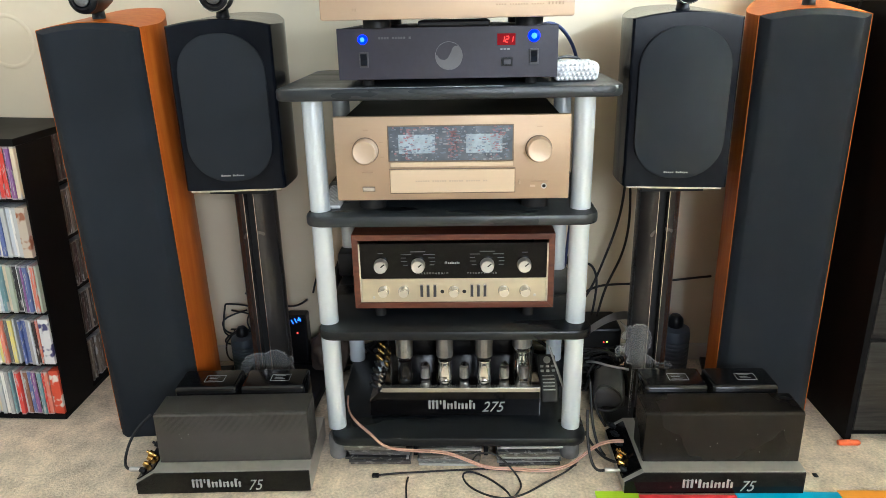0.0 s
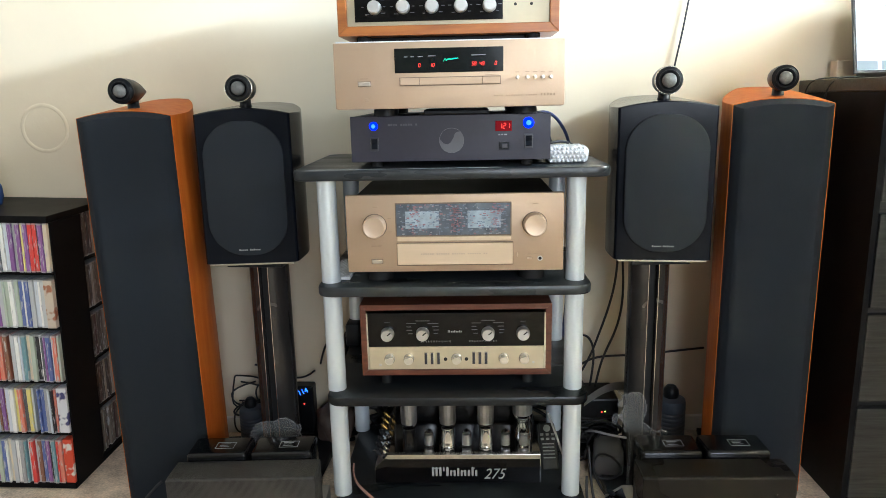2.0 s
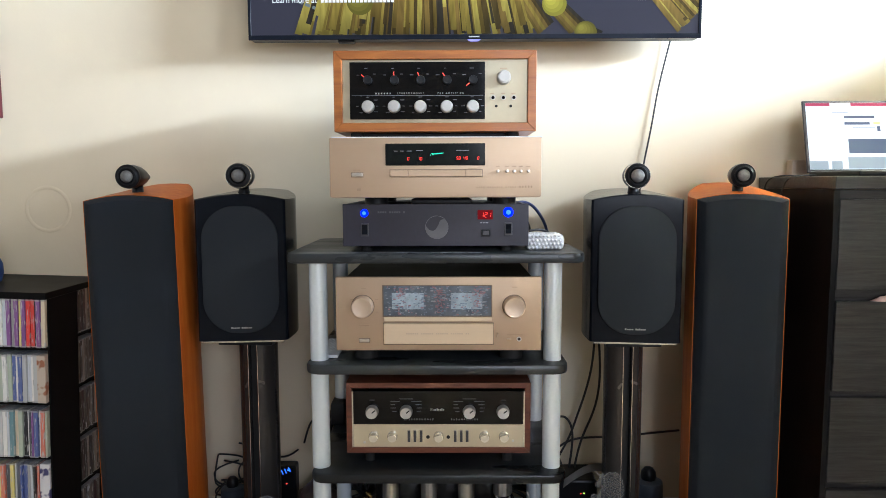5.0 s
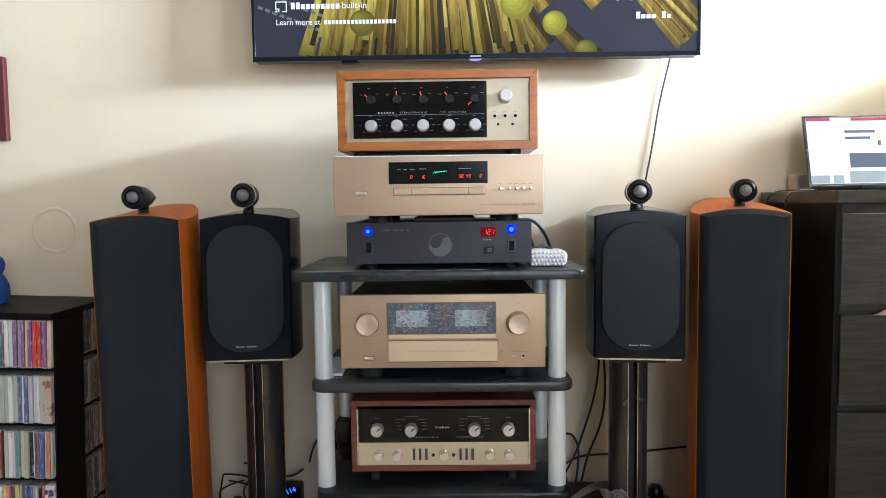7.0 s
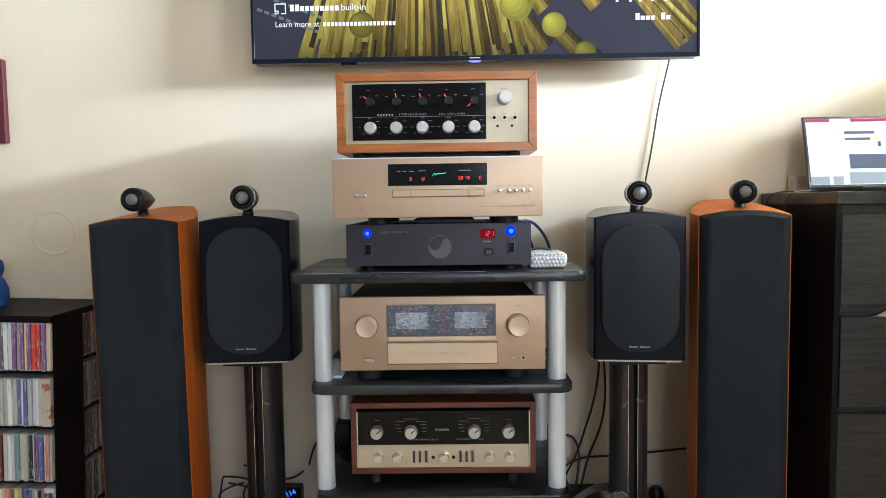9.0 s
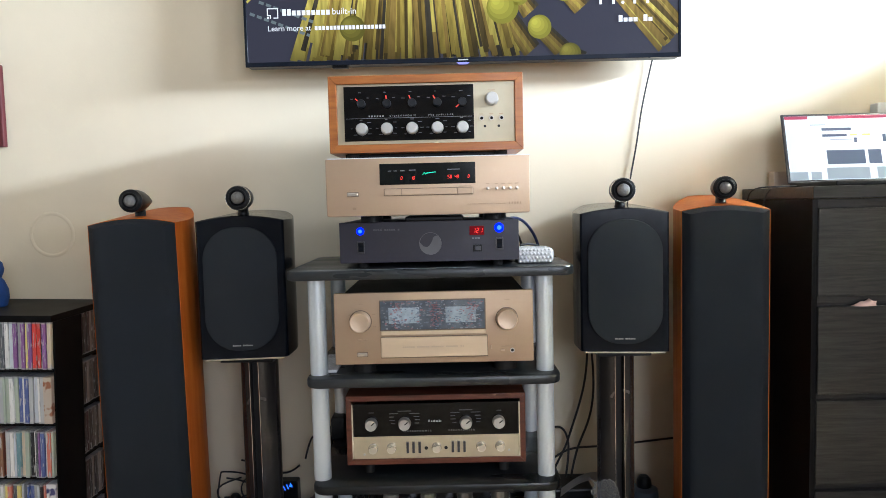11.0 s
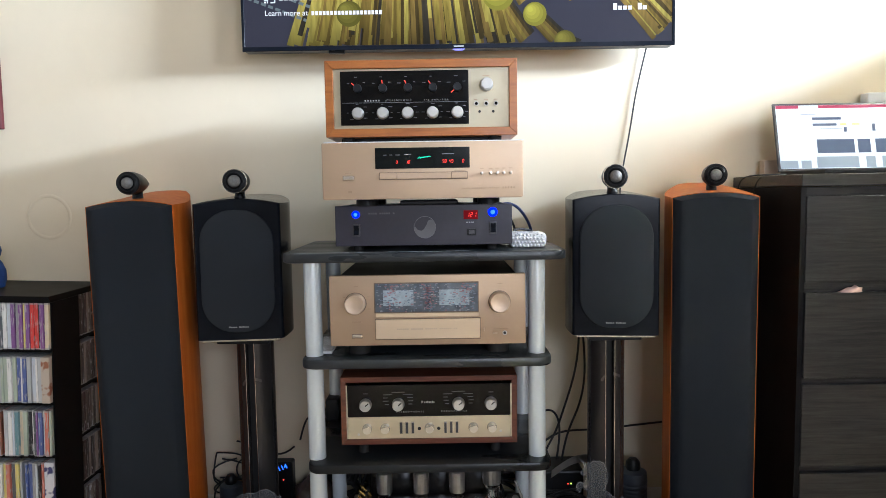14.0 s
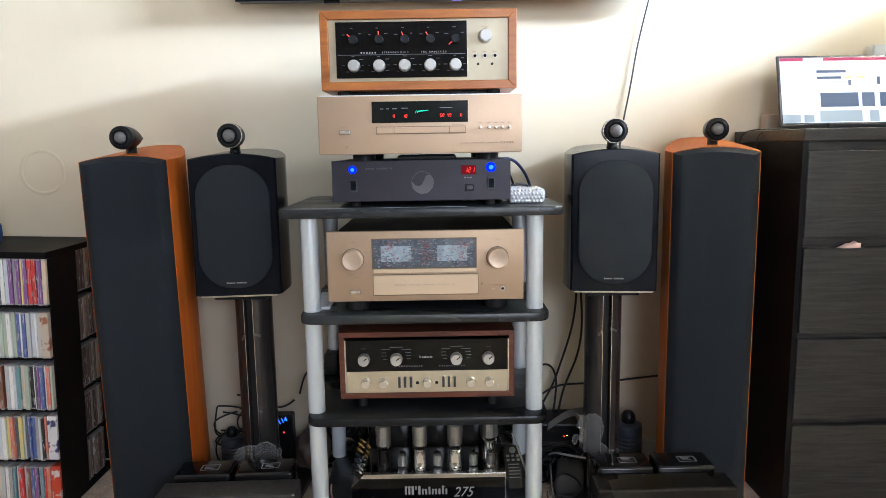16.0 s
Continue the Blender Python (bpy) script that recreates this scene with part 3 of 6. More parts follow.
def wooden_case(parent, w, h, z0, d, wall, mat, proud=0.006):
    """An open-fronted wooden sleeve: top, bottom and two sides round a component."""
    a, b, c, e = w / 2, w / 2 - wall, z0 + h, z0 + h - wall
    part("case_top", slab([(-a, c), (a, c), (b, e), (-b, e)], 0, d, 0.0012, axis="y"), mat, parent)
    part("case_bottom", slab([(-a, z0), (a, z0), (b, z0 + wall), (-b, z0 + wall)], 0, d, 0.0012, axis="y"), mat, parent)
    for s in (-1, 1):
        part("case_side", slab([(s * a, z0), (s * a, c), (s * b, e), (s * b, z0 + wall)], 0.0004, d, 0.0012, axis="y"), mat, parent)
    part("case_back", box(-w / 2 + wall, w / 2 - wall, d - 0.012, d - 0.002, z0 + wall, z0 + h - wall), SATIN, parent)


# upper preamplifier in a teak case
PRE1 = thing("preamplifier", pose(-0.0055, -0.03, 1.1085, 0, 0, 0), "vintage preamplifier in orange teak case, black and gold panel", "amplifier")
K = 0.000592
feet(PRE1, 0.17, 0.26, 0.012, 0.014, 0.03)
# added black slab fills the gap where the case bottom lies in shade
part("bottom_pan", box(-0.19, 0.185, 0.05, 0.31, 0.002, 0.0125, 0.002), SATIN, PRE1, "black case bottom, added to fill the shaded gap between the feet")
wooden_case(PRE1, 0.437, 0.172, 0.012, 0.36, 0.0185, TEAK)
part("gold_panel", box(-0.2, 0.2, 0.006, 0.014, 0.0305, 0.1655, 0.001), GOLDFACE, PRE1, "pale gold metal faceplate")
part("black_panel", box(-0.184, 0.108, 0.0035, 0.0065, 0.0385, 0.160, 0.0006), BLACKGLASS, PRE1, "black glass faceplate")
for u, tilt in ((195, -48), (292, -6), (388, -22), (484, -32), (578, -128)):
    knob("selector_knob", (u - 439) * K, 0.0035, 0.121, 0.0095, 0.014, SATIN, PRE1, tilt)
    a = radians(tilt)
    c = part("red_pointer", box(-0.0011, 0.0011, -0.0022, 0, 0.007, 0.0185), REDPOINTER, PRE1, "red pointer line", m=pose((u - 439) * K, 0.003, 0.121, 0, tilt, 0))
for u in (195, 290, 386, 482, 577):
    knob("silver_knob", (u - 439) * K, 0.0035, 0.0648, 0.0134, 0.016, KNOBMID, PRE1, 20, None, 1.03, dish=-0.25)
knob("volume_knob", (690 - 439) * K, 0.006, 0.126, 0.0147, 0.018, KNOBMID, PRE1, skirt=1.03, dish=-0.22)
for u in (651, 689, 727):
    j = part("jack", lathe([(0.0052, 0), (0.0052, -0.003), (0.0036, -0.003), (0.0034, -0.0005)], 20), NICKEL, PRE1, "dull metal jack", m=pose((u - 439) * K, 0.006, 0.084))
    part("jack_hole", lathe([(0.0036, -0.0008), (0.0001, -0.0008)], 20), RUBBER, j)
for u in (663, 716):
    part("pin_socket", lathe([(0.003, 0), (0.003, -0.001), (0.0001, -0.001)], 16), RUBBER, PRE1, m=pose((u - 439) * K, 0.006, 0.066))
text("STEREOPHONIC", -0.052, 0.0032, 0.0935, 0.0052, NAMEPRINT, PRE1, gap=1.75)
text("PRE AMPLIFIER", 0.034, 0.0032, 0.0935, 0.0052, NAMEPRINT, PRE1, gap=1.75)
bars([(-0.129 + 0.0062 * i, -0.129 + 0.0062 * i + 0.0028, 0.0918, 0.0952) for i in range(6)], 0.0035, NAMEPRINT, PRE1, "maker_name_bars")
bars([(-0.18, 0.104, 0.0886, 0.0893)], 0.0035, GREYPRINT, PRE1, "dividing_line")
rng = random.Random(4)
bars([(u, u + rng.uniform(0.004, 0.009), z, z + 0.0013) for c in (195, 292, 388, 484, 578) for u, z in
      [((c - 439) * K + dx, zz) for dx, zz in ((-0.024, 0.132), (0.012, 0.134), (-0.007, 0.146), (-0.026, 0.066), (0.017, 0.066), (-0.005, 0.085), (0.012, 0.079), (-0.019, 0.052), (0.013, 0.054))]],
     0.0035, DIMPRINT, PRE1, "dial_print")
bars([(0.140, 0.156, 0.1455, 0.147), (0.120, 0.128, 0.0925, 0.094), (0.143, 0.152, 0.0925, 0.094), (0.165, 0.174, 0.0925, 0.094)], 0.006, TANPRINT, PRE1, "panel_print")

# disc player
TRAYGAP = material("dark_panel_gap", (0.15, 0.105, 0.07), 0.6, vary=0.1)
BRIGHTBUTTON = material("bright_champagne_button", (0.76, 0.68, 0.58), 0.22, 0.7, vary=0.04)
DISC = thing("disc_player", pose(-0.0025, -0.053, 0.9635), "champagne gold disc player with red lit display", "disc player")
K = 0.0006
part("chassis", box(-0.217, 0.2125, 0.012, 0.43, 0.02, 0.139, 0.002), SATIN, DISC, "dark metal body")
soft(part("faceplate", slab([(-0.2295, 0.0165), (-0.225, 0.0145), (0.2205, 0.0145), (0.225, 0.0165), (0.225, 0.1425), (-0.2295, 0.1425)], 0.0, 0.016, 0.002, axis="y"), CHAMPAGNE, DISC, "champagne aluminium faceplate"), 40)
for x in (-0.135, 0.150):
    for y in (0.06, 0.3):
        soft(part("foot", lathe([(0.026, 0.0), (0.026, 0.012), (0.022, 0.0205)], 28, "z"), SATIN, DISC, m=pose(x, y, 0)), 40)
part("display_window", box(-0.109, 0.1045, -0.0012, 0.002, 0.083, 0.130, 0.001), DISPLAY, DISC, "black display window")
seven(DISC, "0", -0.060, -0.0016, 0.0975, 0.0066, REDLED)
seven(DISC, "10", -0.035, -0.0016, 0.0975, 0.0066, REDLED)
seven(DISC, "58 49", 0.055, -0.0016, 0.0985, 0.0066, REDLED)
seven(DISC, "0", 0.0895, -0.0016, 0.0985, 0.0066, REDLED)
wire("green_script_mark", [(-0.013, -0.0016, 0.1035), (-0.009, -0.0016, 0.1125), (-0.0075, -0.0016, 0.1045)] + [(-0.0065 + 0.0012 * i, -0.0016, 0.1045 + 0.0001 * i + 0.0058 * (i % 2)) for i in range(18)] + [(0.0165, -0.0016, 0.1085)], 0.00042, GREENLED, DISC, "glowing green maker's mark", 4)
bars([(-0.09, -0.083, 0.113, 0.1145), (-0.077, -0.07, 0.113, 0.1145), (-0.063, -0.053, 0.113, 0.1145), (-0.043, -0.028, 0.114, 0.1155), (0.042, 0.07, 0.114, 0.1155)], -0.0012, GREYPRINT, DISC, "display_legends")
part("tray_slot", box(-0.1002, 0.0992, -0.0006, 0.001, 0.0582, 0.0748), TRAYGAP, DISC, "dark gap round the tray")
part("disc_tray", box(-0.0605, 0.0625, -0.003, 0.002, 0.0595, 0.0735, 0.001), CHAMPAGNE, DISC, "pale disc tray")
part("tray_button", box(-0.099, -0.0612, -0.003, 0.002, 0.0595, 0.0735, 0.001), CHAMPAGNE, DISC)
part("tray_button", box(0.0632, 0.098, -0.003, 0.002, 0.0595, 0.0735, 0.001), CHAMPAGNE, DISC)
part("button_gap", box(-0.1832, -0.1568, -0.0006, 0.001, 0.0583, 0.0687), TRAYGAP, DISC)
part("power_button", box(-0.182, -0.158, -0.004, 0.002, 0.0595, 0.0675, 0.0014), BRIGHTBUTTON, DISC)
for u in (671, 704, 729, 754, 780):
    soft(part("push_button", lathe([(0.0037, 0), (0.0037, -0.004), (0.0030, -0.005), (0.0001, -0.0054)], 20), BRIGHTBUTTON, DISC, m=pose((u - 452) * K, 0, 0.0702)), 40)
bars([((u - 452) * K - 0.004, (u - 452) * K + 0.004, 0.080, 0.0815) for u in (671, 704, 729, 754, 780)] + [(-0.178, -0.163, 0.073, 0.0745), (0.068, 0.095, 0.0765, 0.078)], 0, TANPRINT, DISC, "button_legends")
bars([(0.086 + 0.0048 * i, 0.0888 + 0.0048 * i, 0.0355, 0.0378) for i in range(18) if i not in (4, 12)] + [(0.178 + 0.0062 * i, 0.1806 + 0.0062 * i, 0.035, 0.0395) for i in range(5)], 0, TANPRINT, DISC, "model_name_bar")
bars([(-0.171, -0.163, 0.0295, 0.0345)], 0, TANPRINT, DISC, "disc_mark")

# power conditioner
SWITCHGREY = material("dark_grey_switch_plastic", (0.045, 0.045, 0.052), 0.35, vary=0.15)
PWR = thing("power_conditioner", pose(-0.004, 0.0, 0.855), "blue-black power conditioner with blue lamps and red readout", "power conditioner")
part("body", box(-0.2085, 0.205, 0.004, 0.38, 0.0145, 0.1070, 0.0012), NAVYBLACK, PWR, "dark painted steel body")
part("faceplate", box(-0.2095, 0.206, 0, 0.0045, 0.0135, 0.1080, 0.001), NAVYBLACK, PWR, "black steel faceplate with chipped edges, tinted for the blue lamps' light")
feet(PWR, 0.16, 0.3, 0.0145, 0.012, 0.04)
# each blue disc is drawn wider than its lamp to take in the halo
for x, z, s in ((-0.161, 0.0875, 1.05), (0.1605, 0.089, 1.3)):
    lamp = soft(part("blue_lamp", lathe([(0.0088 * s, 0.0), (0.0088 * s, -0.001), (0.0065 * s, -0.004), (0.0001, -0.0056)], 24), BLUELED, PWR, "glowing blue indicator lamp, disc widened for its halo", m=pose(x, 0, z)), 60)
    part("lamp_core", lathe([(0.0046 * s, 0.0020), (0.0036 * s, 0.0), (0.0018 * s, -0.0014), (0.0001, -0.0018)], 20), LEDCORE, lamp, m=pose(0, -0.0056, 0))
for x, z in ((-0.16, 0.0505), (0.161, 0.052)):
    s = part("rocker_switch", box(x - 0.0085, x + 0.0085, -0.003, 0.001, z - 0.0145, z + 0.0145, 0.001), SWITCHGREY, PWR, "black rocker switch")
    part("rocker", slab([(-0.002, -0.011), (-0.0055, -0.009), (-0.003, 0.0), (-0.006, 0.011), (-0.002, 0.011)], x - 0.006, x + 0.006, axis="x"), GLOSS, s, m=pose(0, 0, z))
part("button_bezel", box(0.1, 0.121, -0.0025, 0.001, 0.035, 0.0505, 0.0008), SATIN, PWR)
part("push_button", box(0.104, 0.117, -0.006, -0.002, 0.038, 0.0475, 0.001), SWITCHGREY, PWR, "grey push button")
part("readout_window", box(0.092, 0.126, -0.0015, 0.001, 0.073, 0.094, 0.0005), REDGLASS, PWR, "red lit readout window")
seven(PWR, "121", 0.1105, -0.0019, 0.0835, 0.0105, REDLED)
disc_pts = [(0.0255 * math.cos(2 * math.pi * i / 48), 0.0255 * math.sin(2 * math.pi * i / 48)) for i in range(48)]
circle = bpy.data.curves.new("emblem_ring", "CURVE")
circle.dimensions, circle.bevel_depth, circle.bevel_resolution = "3D", 0.00035, 1
loop = circle.splines.new("POLY")
loop.points.add(47)
for p, (a, b) in zip(loop.points, disc_pts):
    p.co = (a, -0.0002, b, 1)
loop.use_cyclic_u = True
from_curve(circle, "emblem_ring", GREYPRINT, PWR, "thin grey ring round the emblem", pose(0.001, 0, 0.0555))
tear = [(0.0255 * math.cos(a), 0.0255 * math.sin(a)) for a in [math.pi + math.pi * i / 24 * 1.12 for i in range(25)]]
tear += [(0.0145 + 0.0095 * math.cos(a), 0.0075 + 0.0105 * math.sin(a)) for a in [radians(20 + 12 * i) for i in range(14)]]
tear += [(-0.002, -0.004), (-0.008, -0.008), (-0.017, -0.006), (-0.023, 0.002)]
part("emblem_drop", slab(tear, -0.0007, 0.0, axis="y"), material("dull_silver_emblem", (0.13, 0.13, 0.14), 0.6, spec=0.2), PWR, "silver curved drop emblem", m=pose(0.001, 0, 0.0555))
bars([(-0.131 + 0.0052 * i, -0.1272 + 0.0052 * i, 0.0875, 0.0915) for i in range(12) if i not in (4, 10)], 0, material("faint_print", (0.09, 0.09, 0.1), 0.5), PWR, "model_name_bar")
bars([(0.098, 0.102, 0.0645, 0.067), (0.104, 0.108, 0.0645, 0.067), (0.11, 0.116, 0.0645, 0.067)], 0, GREYPRINT, PWR, "readout_legend")

# integrated amplifier
AMP = thing("integrated_amplifier", pose(0, 0.0, 0.602), "champagne gold integrated amplifier with two round knobs", "amplifier")
part("chassis", box(-0.219, 0.219, 0.014, 0.40, 0.028, 0.188, 0.002), BLACKLAM, AMP, "black metal body")
soft(part("faceplate", box(-0.2325, 0.2325, 0, 0.018, 0.028, 0.196, 0.002), CHAMPAGNE, AMP, "champagne aluminium faceplate"), 40)
feet(AMP, 0.17, 0.34, 0.029, 0.028, 0.06)
for x in (-0.171, 0.1705):
    k = knob("rotary_knob", x, 0, 0.130, 0.0245, 0.024, CHAMP_LIGHT, AMP, skirt=1.0, dish=0.015)
    part("dark_gap", lathe([(0.0264, 0), (0.0264, -0.0007), (0.0001, -0.0007)], 32), TRAYGAP, k, "dark gap round the knob")
ENGRAVED = material("faint_engraving", (0.57, 0.445, 0.33), 0.4, 0.5, vary=0.04)
FLAPGOLD = material("bright_champagne_flap", (0.70, 0.56, 0.40), 0.4, 0.5, vary=0.03, grain=70, stretch=(1, 1, 22))
WINGLASS = material("meter_window_backing", (0.11, 0.13, 0.155), 0.25, vary=0.5, grain=50, coat=0.5)
METER = material("pale_blue_meter_face", (0.30, 0.36, 0.41), 0.3, vary=0.45, grain=90, coat=0.5, emit=(0.5, 0.65, 0.75), power=0.05)
part("window_frame", box(-0.1265, 0.1215, -0.0012, 0.002, 0.106, 0.1785, 0.0008), TRAYGAP, AMP, "dark gold window frame")
WINP = part("meter_window", box(-0.124, 0.119, -0.002, 0.0, 0.1085, 0.176, 0.0004), WINGLASS, AMP, "dark blue glass meter window")
part("meter", box(-0.105, -0.033, -0.0028, -0.0018, 0.1235, 0.1605), METER, WINP, "pale lit meter face")
part("meter", box(0.028, 0.099, -0.0028, -0.0018, 0.1235, 0.1605), METER, WINP, "pale lit meter face")
# coloured flecks paint the room's reflection onto the meter glass
FLECK_R = material("red_meter_marks", (0.27, 0.135, 0.155), 0.4, vary=0.3)
FLECK_B = material("blue_meter_marks", (0.13, 0.17, 0.235), 0.4)
FLECK_W = material("white_meter_marks", (0.26, 0.28, 0.31), 0.4)
rng = random.Random(8)
for mat, n in ((FLECK_R, 210), (FLECK_B, 190), (FLECK_W, 110)):
    rects = []
    for i in range(n):
        x, z = rng.uniform(-0.122, 0.112), rng.uniform(0.110, 0.172)
        if mat is FLECK_R and rng.random() < 0.75:
            x = rng.choice((-0.088, -0.004, 0.005, 0.085)) + rng.gauss(0, 0.006)
        w, h = rng.uniform(0.002, 0.0065), rng.uniform(0.0008, 0.0034)
        z = 0.110 + 0.0042 * round((z - 0.110) / 0.0042) + rng.uniform(-0.0014, 0.0014)
        x = min(x, 0.1185 - w)
        rects.append((x, x + w, z, min(0.1755, z + h)))
    bars(rects, -0.0028, mat, WINP, "scale_mark", thick=0.0003 + 0.0001 * len(mat.name) / 10)
part("sill_strip", box(-0.123, 0.121, -0.004, 0.001, 0.0965, 0.1055, 0.001), FLAPGOLD, AMP, "pale gold strip under the window")
part("flap_gap", box(-0.1252, 0.1252, -0.0008, 0.001, 0.0415, 0.0925), TRAYGAP, AMP, "dark gap round the flap")
part("flap_door", box(-0.124, 0.124, -0.006, 0.001, 0.044, 0.091, 0.0012), FLAPGOLD, AMP, "pale champagne flap door")
bars([(-0.078 + 0.0048 * i, -0.0745 + 0.0048 * i, 0.0665, 0.0695) for i in range(31) if i % 7], -0.006, ENGRAVED, AMP, "engraved_model_bars")
part("button_gap", box(-0.1812, -0.1558, -0.0006, 0.001, 0.0463, 0.0567), TRAYGAP, AMP)
part("power_button", box(-0.18, -0.157, -0.004, 0.002, 0.0475, 0.0555, 0.0014), BRIGHTBUTTON, AMP)
part("headphone_jack", lathe([(0.0056, 0), (0.0056, -0.002), (0.0035, -0.002), (0.0034, 0.0), (0.0001, 0.0)], 24), KNOBALU, AMP, m=pose(0.1825, 0, 0.0545))
part("jack_hole", lathe([(0.0034, 0), (0.0034, -0.0012), (0.0001, -0.0012)], 20), RUBBER, AMP, m=pose(0.1825, 0, 0.0545))
part("small_switch", box(0.155, 0.165, -0.003, 0.001, 0.053, 0.0565, 0.0005), CHAMP_LIGHT, AMP)
part("small_lever", box(0.1325, 0.1352, -0.005, 0.001, 0.0595, 0.0675, 0.0005), CHAMP_LIGHT, AMP)
bars([(-0.18, -0.158, 0.0845, 0.0875), (-0.174, -0.164, 0.170, 0.1715), (0.166, 0.178, 0.1725, 0.174), (-0.2, -0.193, 0.145, 0.1465), (-0.143, -0.136, 0.145, 0.1465), (-0.142, -0.135, 0.116, 0.1175), (0.156, 0.19, 0.0635, 0.065)], 0, TANPRINT, AMP, "panel_print")

GOLDKNOB = material("pale_gold_knob", (0.76, 0.72, 0.63), 0.25, 0.7, vary=0.05)
# lower preamplifier in a walnut case
PRE2 = thing("preamplifier", pose(-0.002, 0.04, 0.346, 0, 0, 0), "vintage preamplifier in dark walnut case, black glass panel", "amplifier")
K = 0.000614
feet(PRE2, 0.165, 0.30, 0.0275, 0.012, 0.03)
wooden_case(PRE2, 0.434, 0.170, 0.027, 0.33, 0.0135, WALNUT)
part("black_panel", box(-0.2, 0.2, 0.004, 0.010, 0.0955, 0.176, 0.0008), BLACKGLASS, PRE2, "glossy black glass panel")
part("gold_panel", box(-0.2, 0.2, 0.0035, 0.010, 0.0405, 0.0952, 0.0008), GOLDPANEL, PRE2, "pale gold lower panel")
for x in (-0.2031, 0.2031):
    part("end_cap", box(x - 0.003, x + 0.003, 0.001, 0.012, 0.041, 0.1765, 0.001), CHROME, PRE2, "chrome end strip")
for u in (227, 358, 600, 729):
    knob("silver_knob", (u - 481) * K, 0.004, 0.1275, 0.0145, 0.018, KNOBALU, PRE2, 50, SATIN, 1.05)
for u in (232, 304, 482, 658, 733):
    knob("gold_knob", (u - 481) * K, 0.0035, 0.0675, 0.0105, 0.018, GOLDKNOB, PRE2, 45, skirt=1.15)
for u in (368, 391, 415, 546, 569, 592):
    s = part("rocker_switch", box((u - 481) * K - 0.004, (u - 481) * K + 0.004, -0.0015, 0.005, 0.054, 0.083, 0.001), CHROME, PRE2)
    part("rocker", box((u - 481) * K - 0.0029, (u - 481) * K + 0.0029, -0.004, -0.001, 0.0555, 0.0815, 0.0008), SWITCHGREY, s)
for u in (441, 519):
    part("jack", lathe([(0.0042, 0), (0.0042, -0.001), (0.0001, -0.001)], 20), RUBBER, PRE2, m=pose((u - 481) * K, 0.0035, 0.065))
for u, z in ((196, 0.052), (768, 0.056)):
    part("screw", lathe([(0.003, 0), (0.003, -0.001), (0.0001, -0.0012)], 16), KNOBALU, PRE2, m=pose((u - 481) * K, 0.0035, z))
text("STEREOPHONIC", -0.046, 0.0037, 0.1075, 0.0052, NAMEPRINT, PRE2, gap=2.1)
text("PREAMPLIFIER", 0.062, 0.0037, 0.1075, 0.0052, NAMEPRINT, PRE2, gap=2.1)
bars([(-0.018, -0.0168, 0.129, 0.1345), (-0.0155, -0.0143, 0.129, 0.1345)] + [(-0.011 + 0.0037 * i, -0.0088 + 0.0037 * i, 0.129, 0.1325 + 0.0015 * (i in (2, 5))) for i in range(7)], 0.004, PRINT, PRE2, "maker_name_bars")
bars([(x0, x0 + w, z + 0.0045, z + 0.0059) for c in (-0.0755, 0.073) for x0, w, z in
      ((c - 0.016, 0.032, 0.152), (c - 0.037, 0.022, 0.146), (c + 0.012, 0.024, 0.146), (c - 0.037, 0.011, 0.138), (c + 0.022, 0.014, 0.138), (c - 0.037, 0.013, 0.130), (c + 0.025, 0.012, 0.130), (c - 0.033, 0.01, 0.1215), (c + 0.025, 0.01, 0.122))]
     + [(-0.162, -0.15, 0.1535, 0.155), (0.147, 0.159, 0.1535, 0.155)], 0.004, DIMPRINT, PRE2, "dial_print")


# ---- valve power amplifiers ----
def blackletter(parent, x, y, z, h, w, mat):
    """The maker's name as plain pointed strokes of its size, with no letters."""
    bm, u = bmesh.new(), 0.0
    for wide, tall, tie in ((0.045, 1.0, 1), (0.045, 1.0, 1), (0.05, 1.0, 0), (0.035, 0.55, 0), (0.055, 1.0, 0), (0.04, 0.68, 1), (0.045, 0.68, 0), (0.045, 0.9, 0), (0.04, 0.68, 1), (0.045, 0.68, 0), (0.05, 0.68, 0), (0.045, 1.0, 1), (0.045, 0.68, 0)):
        x0, x1, z0, z1, p = x + u * w, x + (u + wide) * w, z + (h * 0.5 if tall == 0.55 else 0), z + h * (1.0 if tall == 0.55 else tall), h * 0.09
        slab([(x0, z0 + p), ((x0 + x1) / 2, z0), (x1, z0 + p), (x1, z1 - p), ((x0 + x1) / 2, z1), (x0, z1 - p)], y - 0.0006, y, bm=bm, axis="y")
        if tie:
            box(x1, x1 + 0.028 * w, y - 0.0005, y, z1 - p * 2, z1 - p, bm=bm)
        u += wide + 0.03
    return tagged(part("maker_name", bm, mat, parent), "silver maker's lettering", kind="stuff")


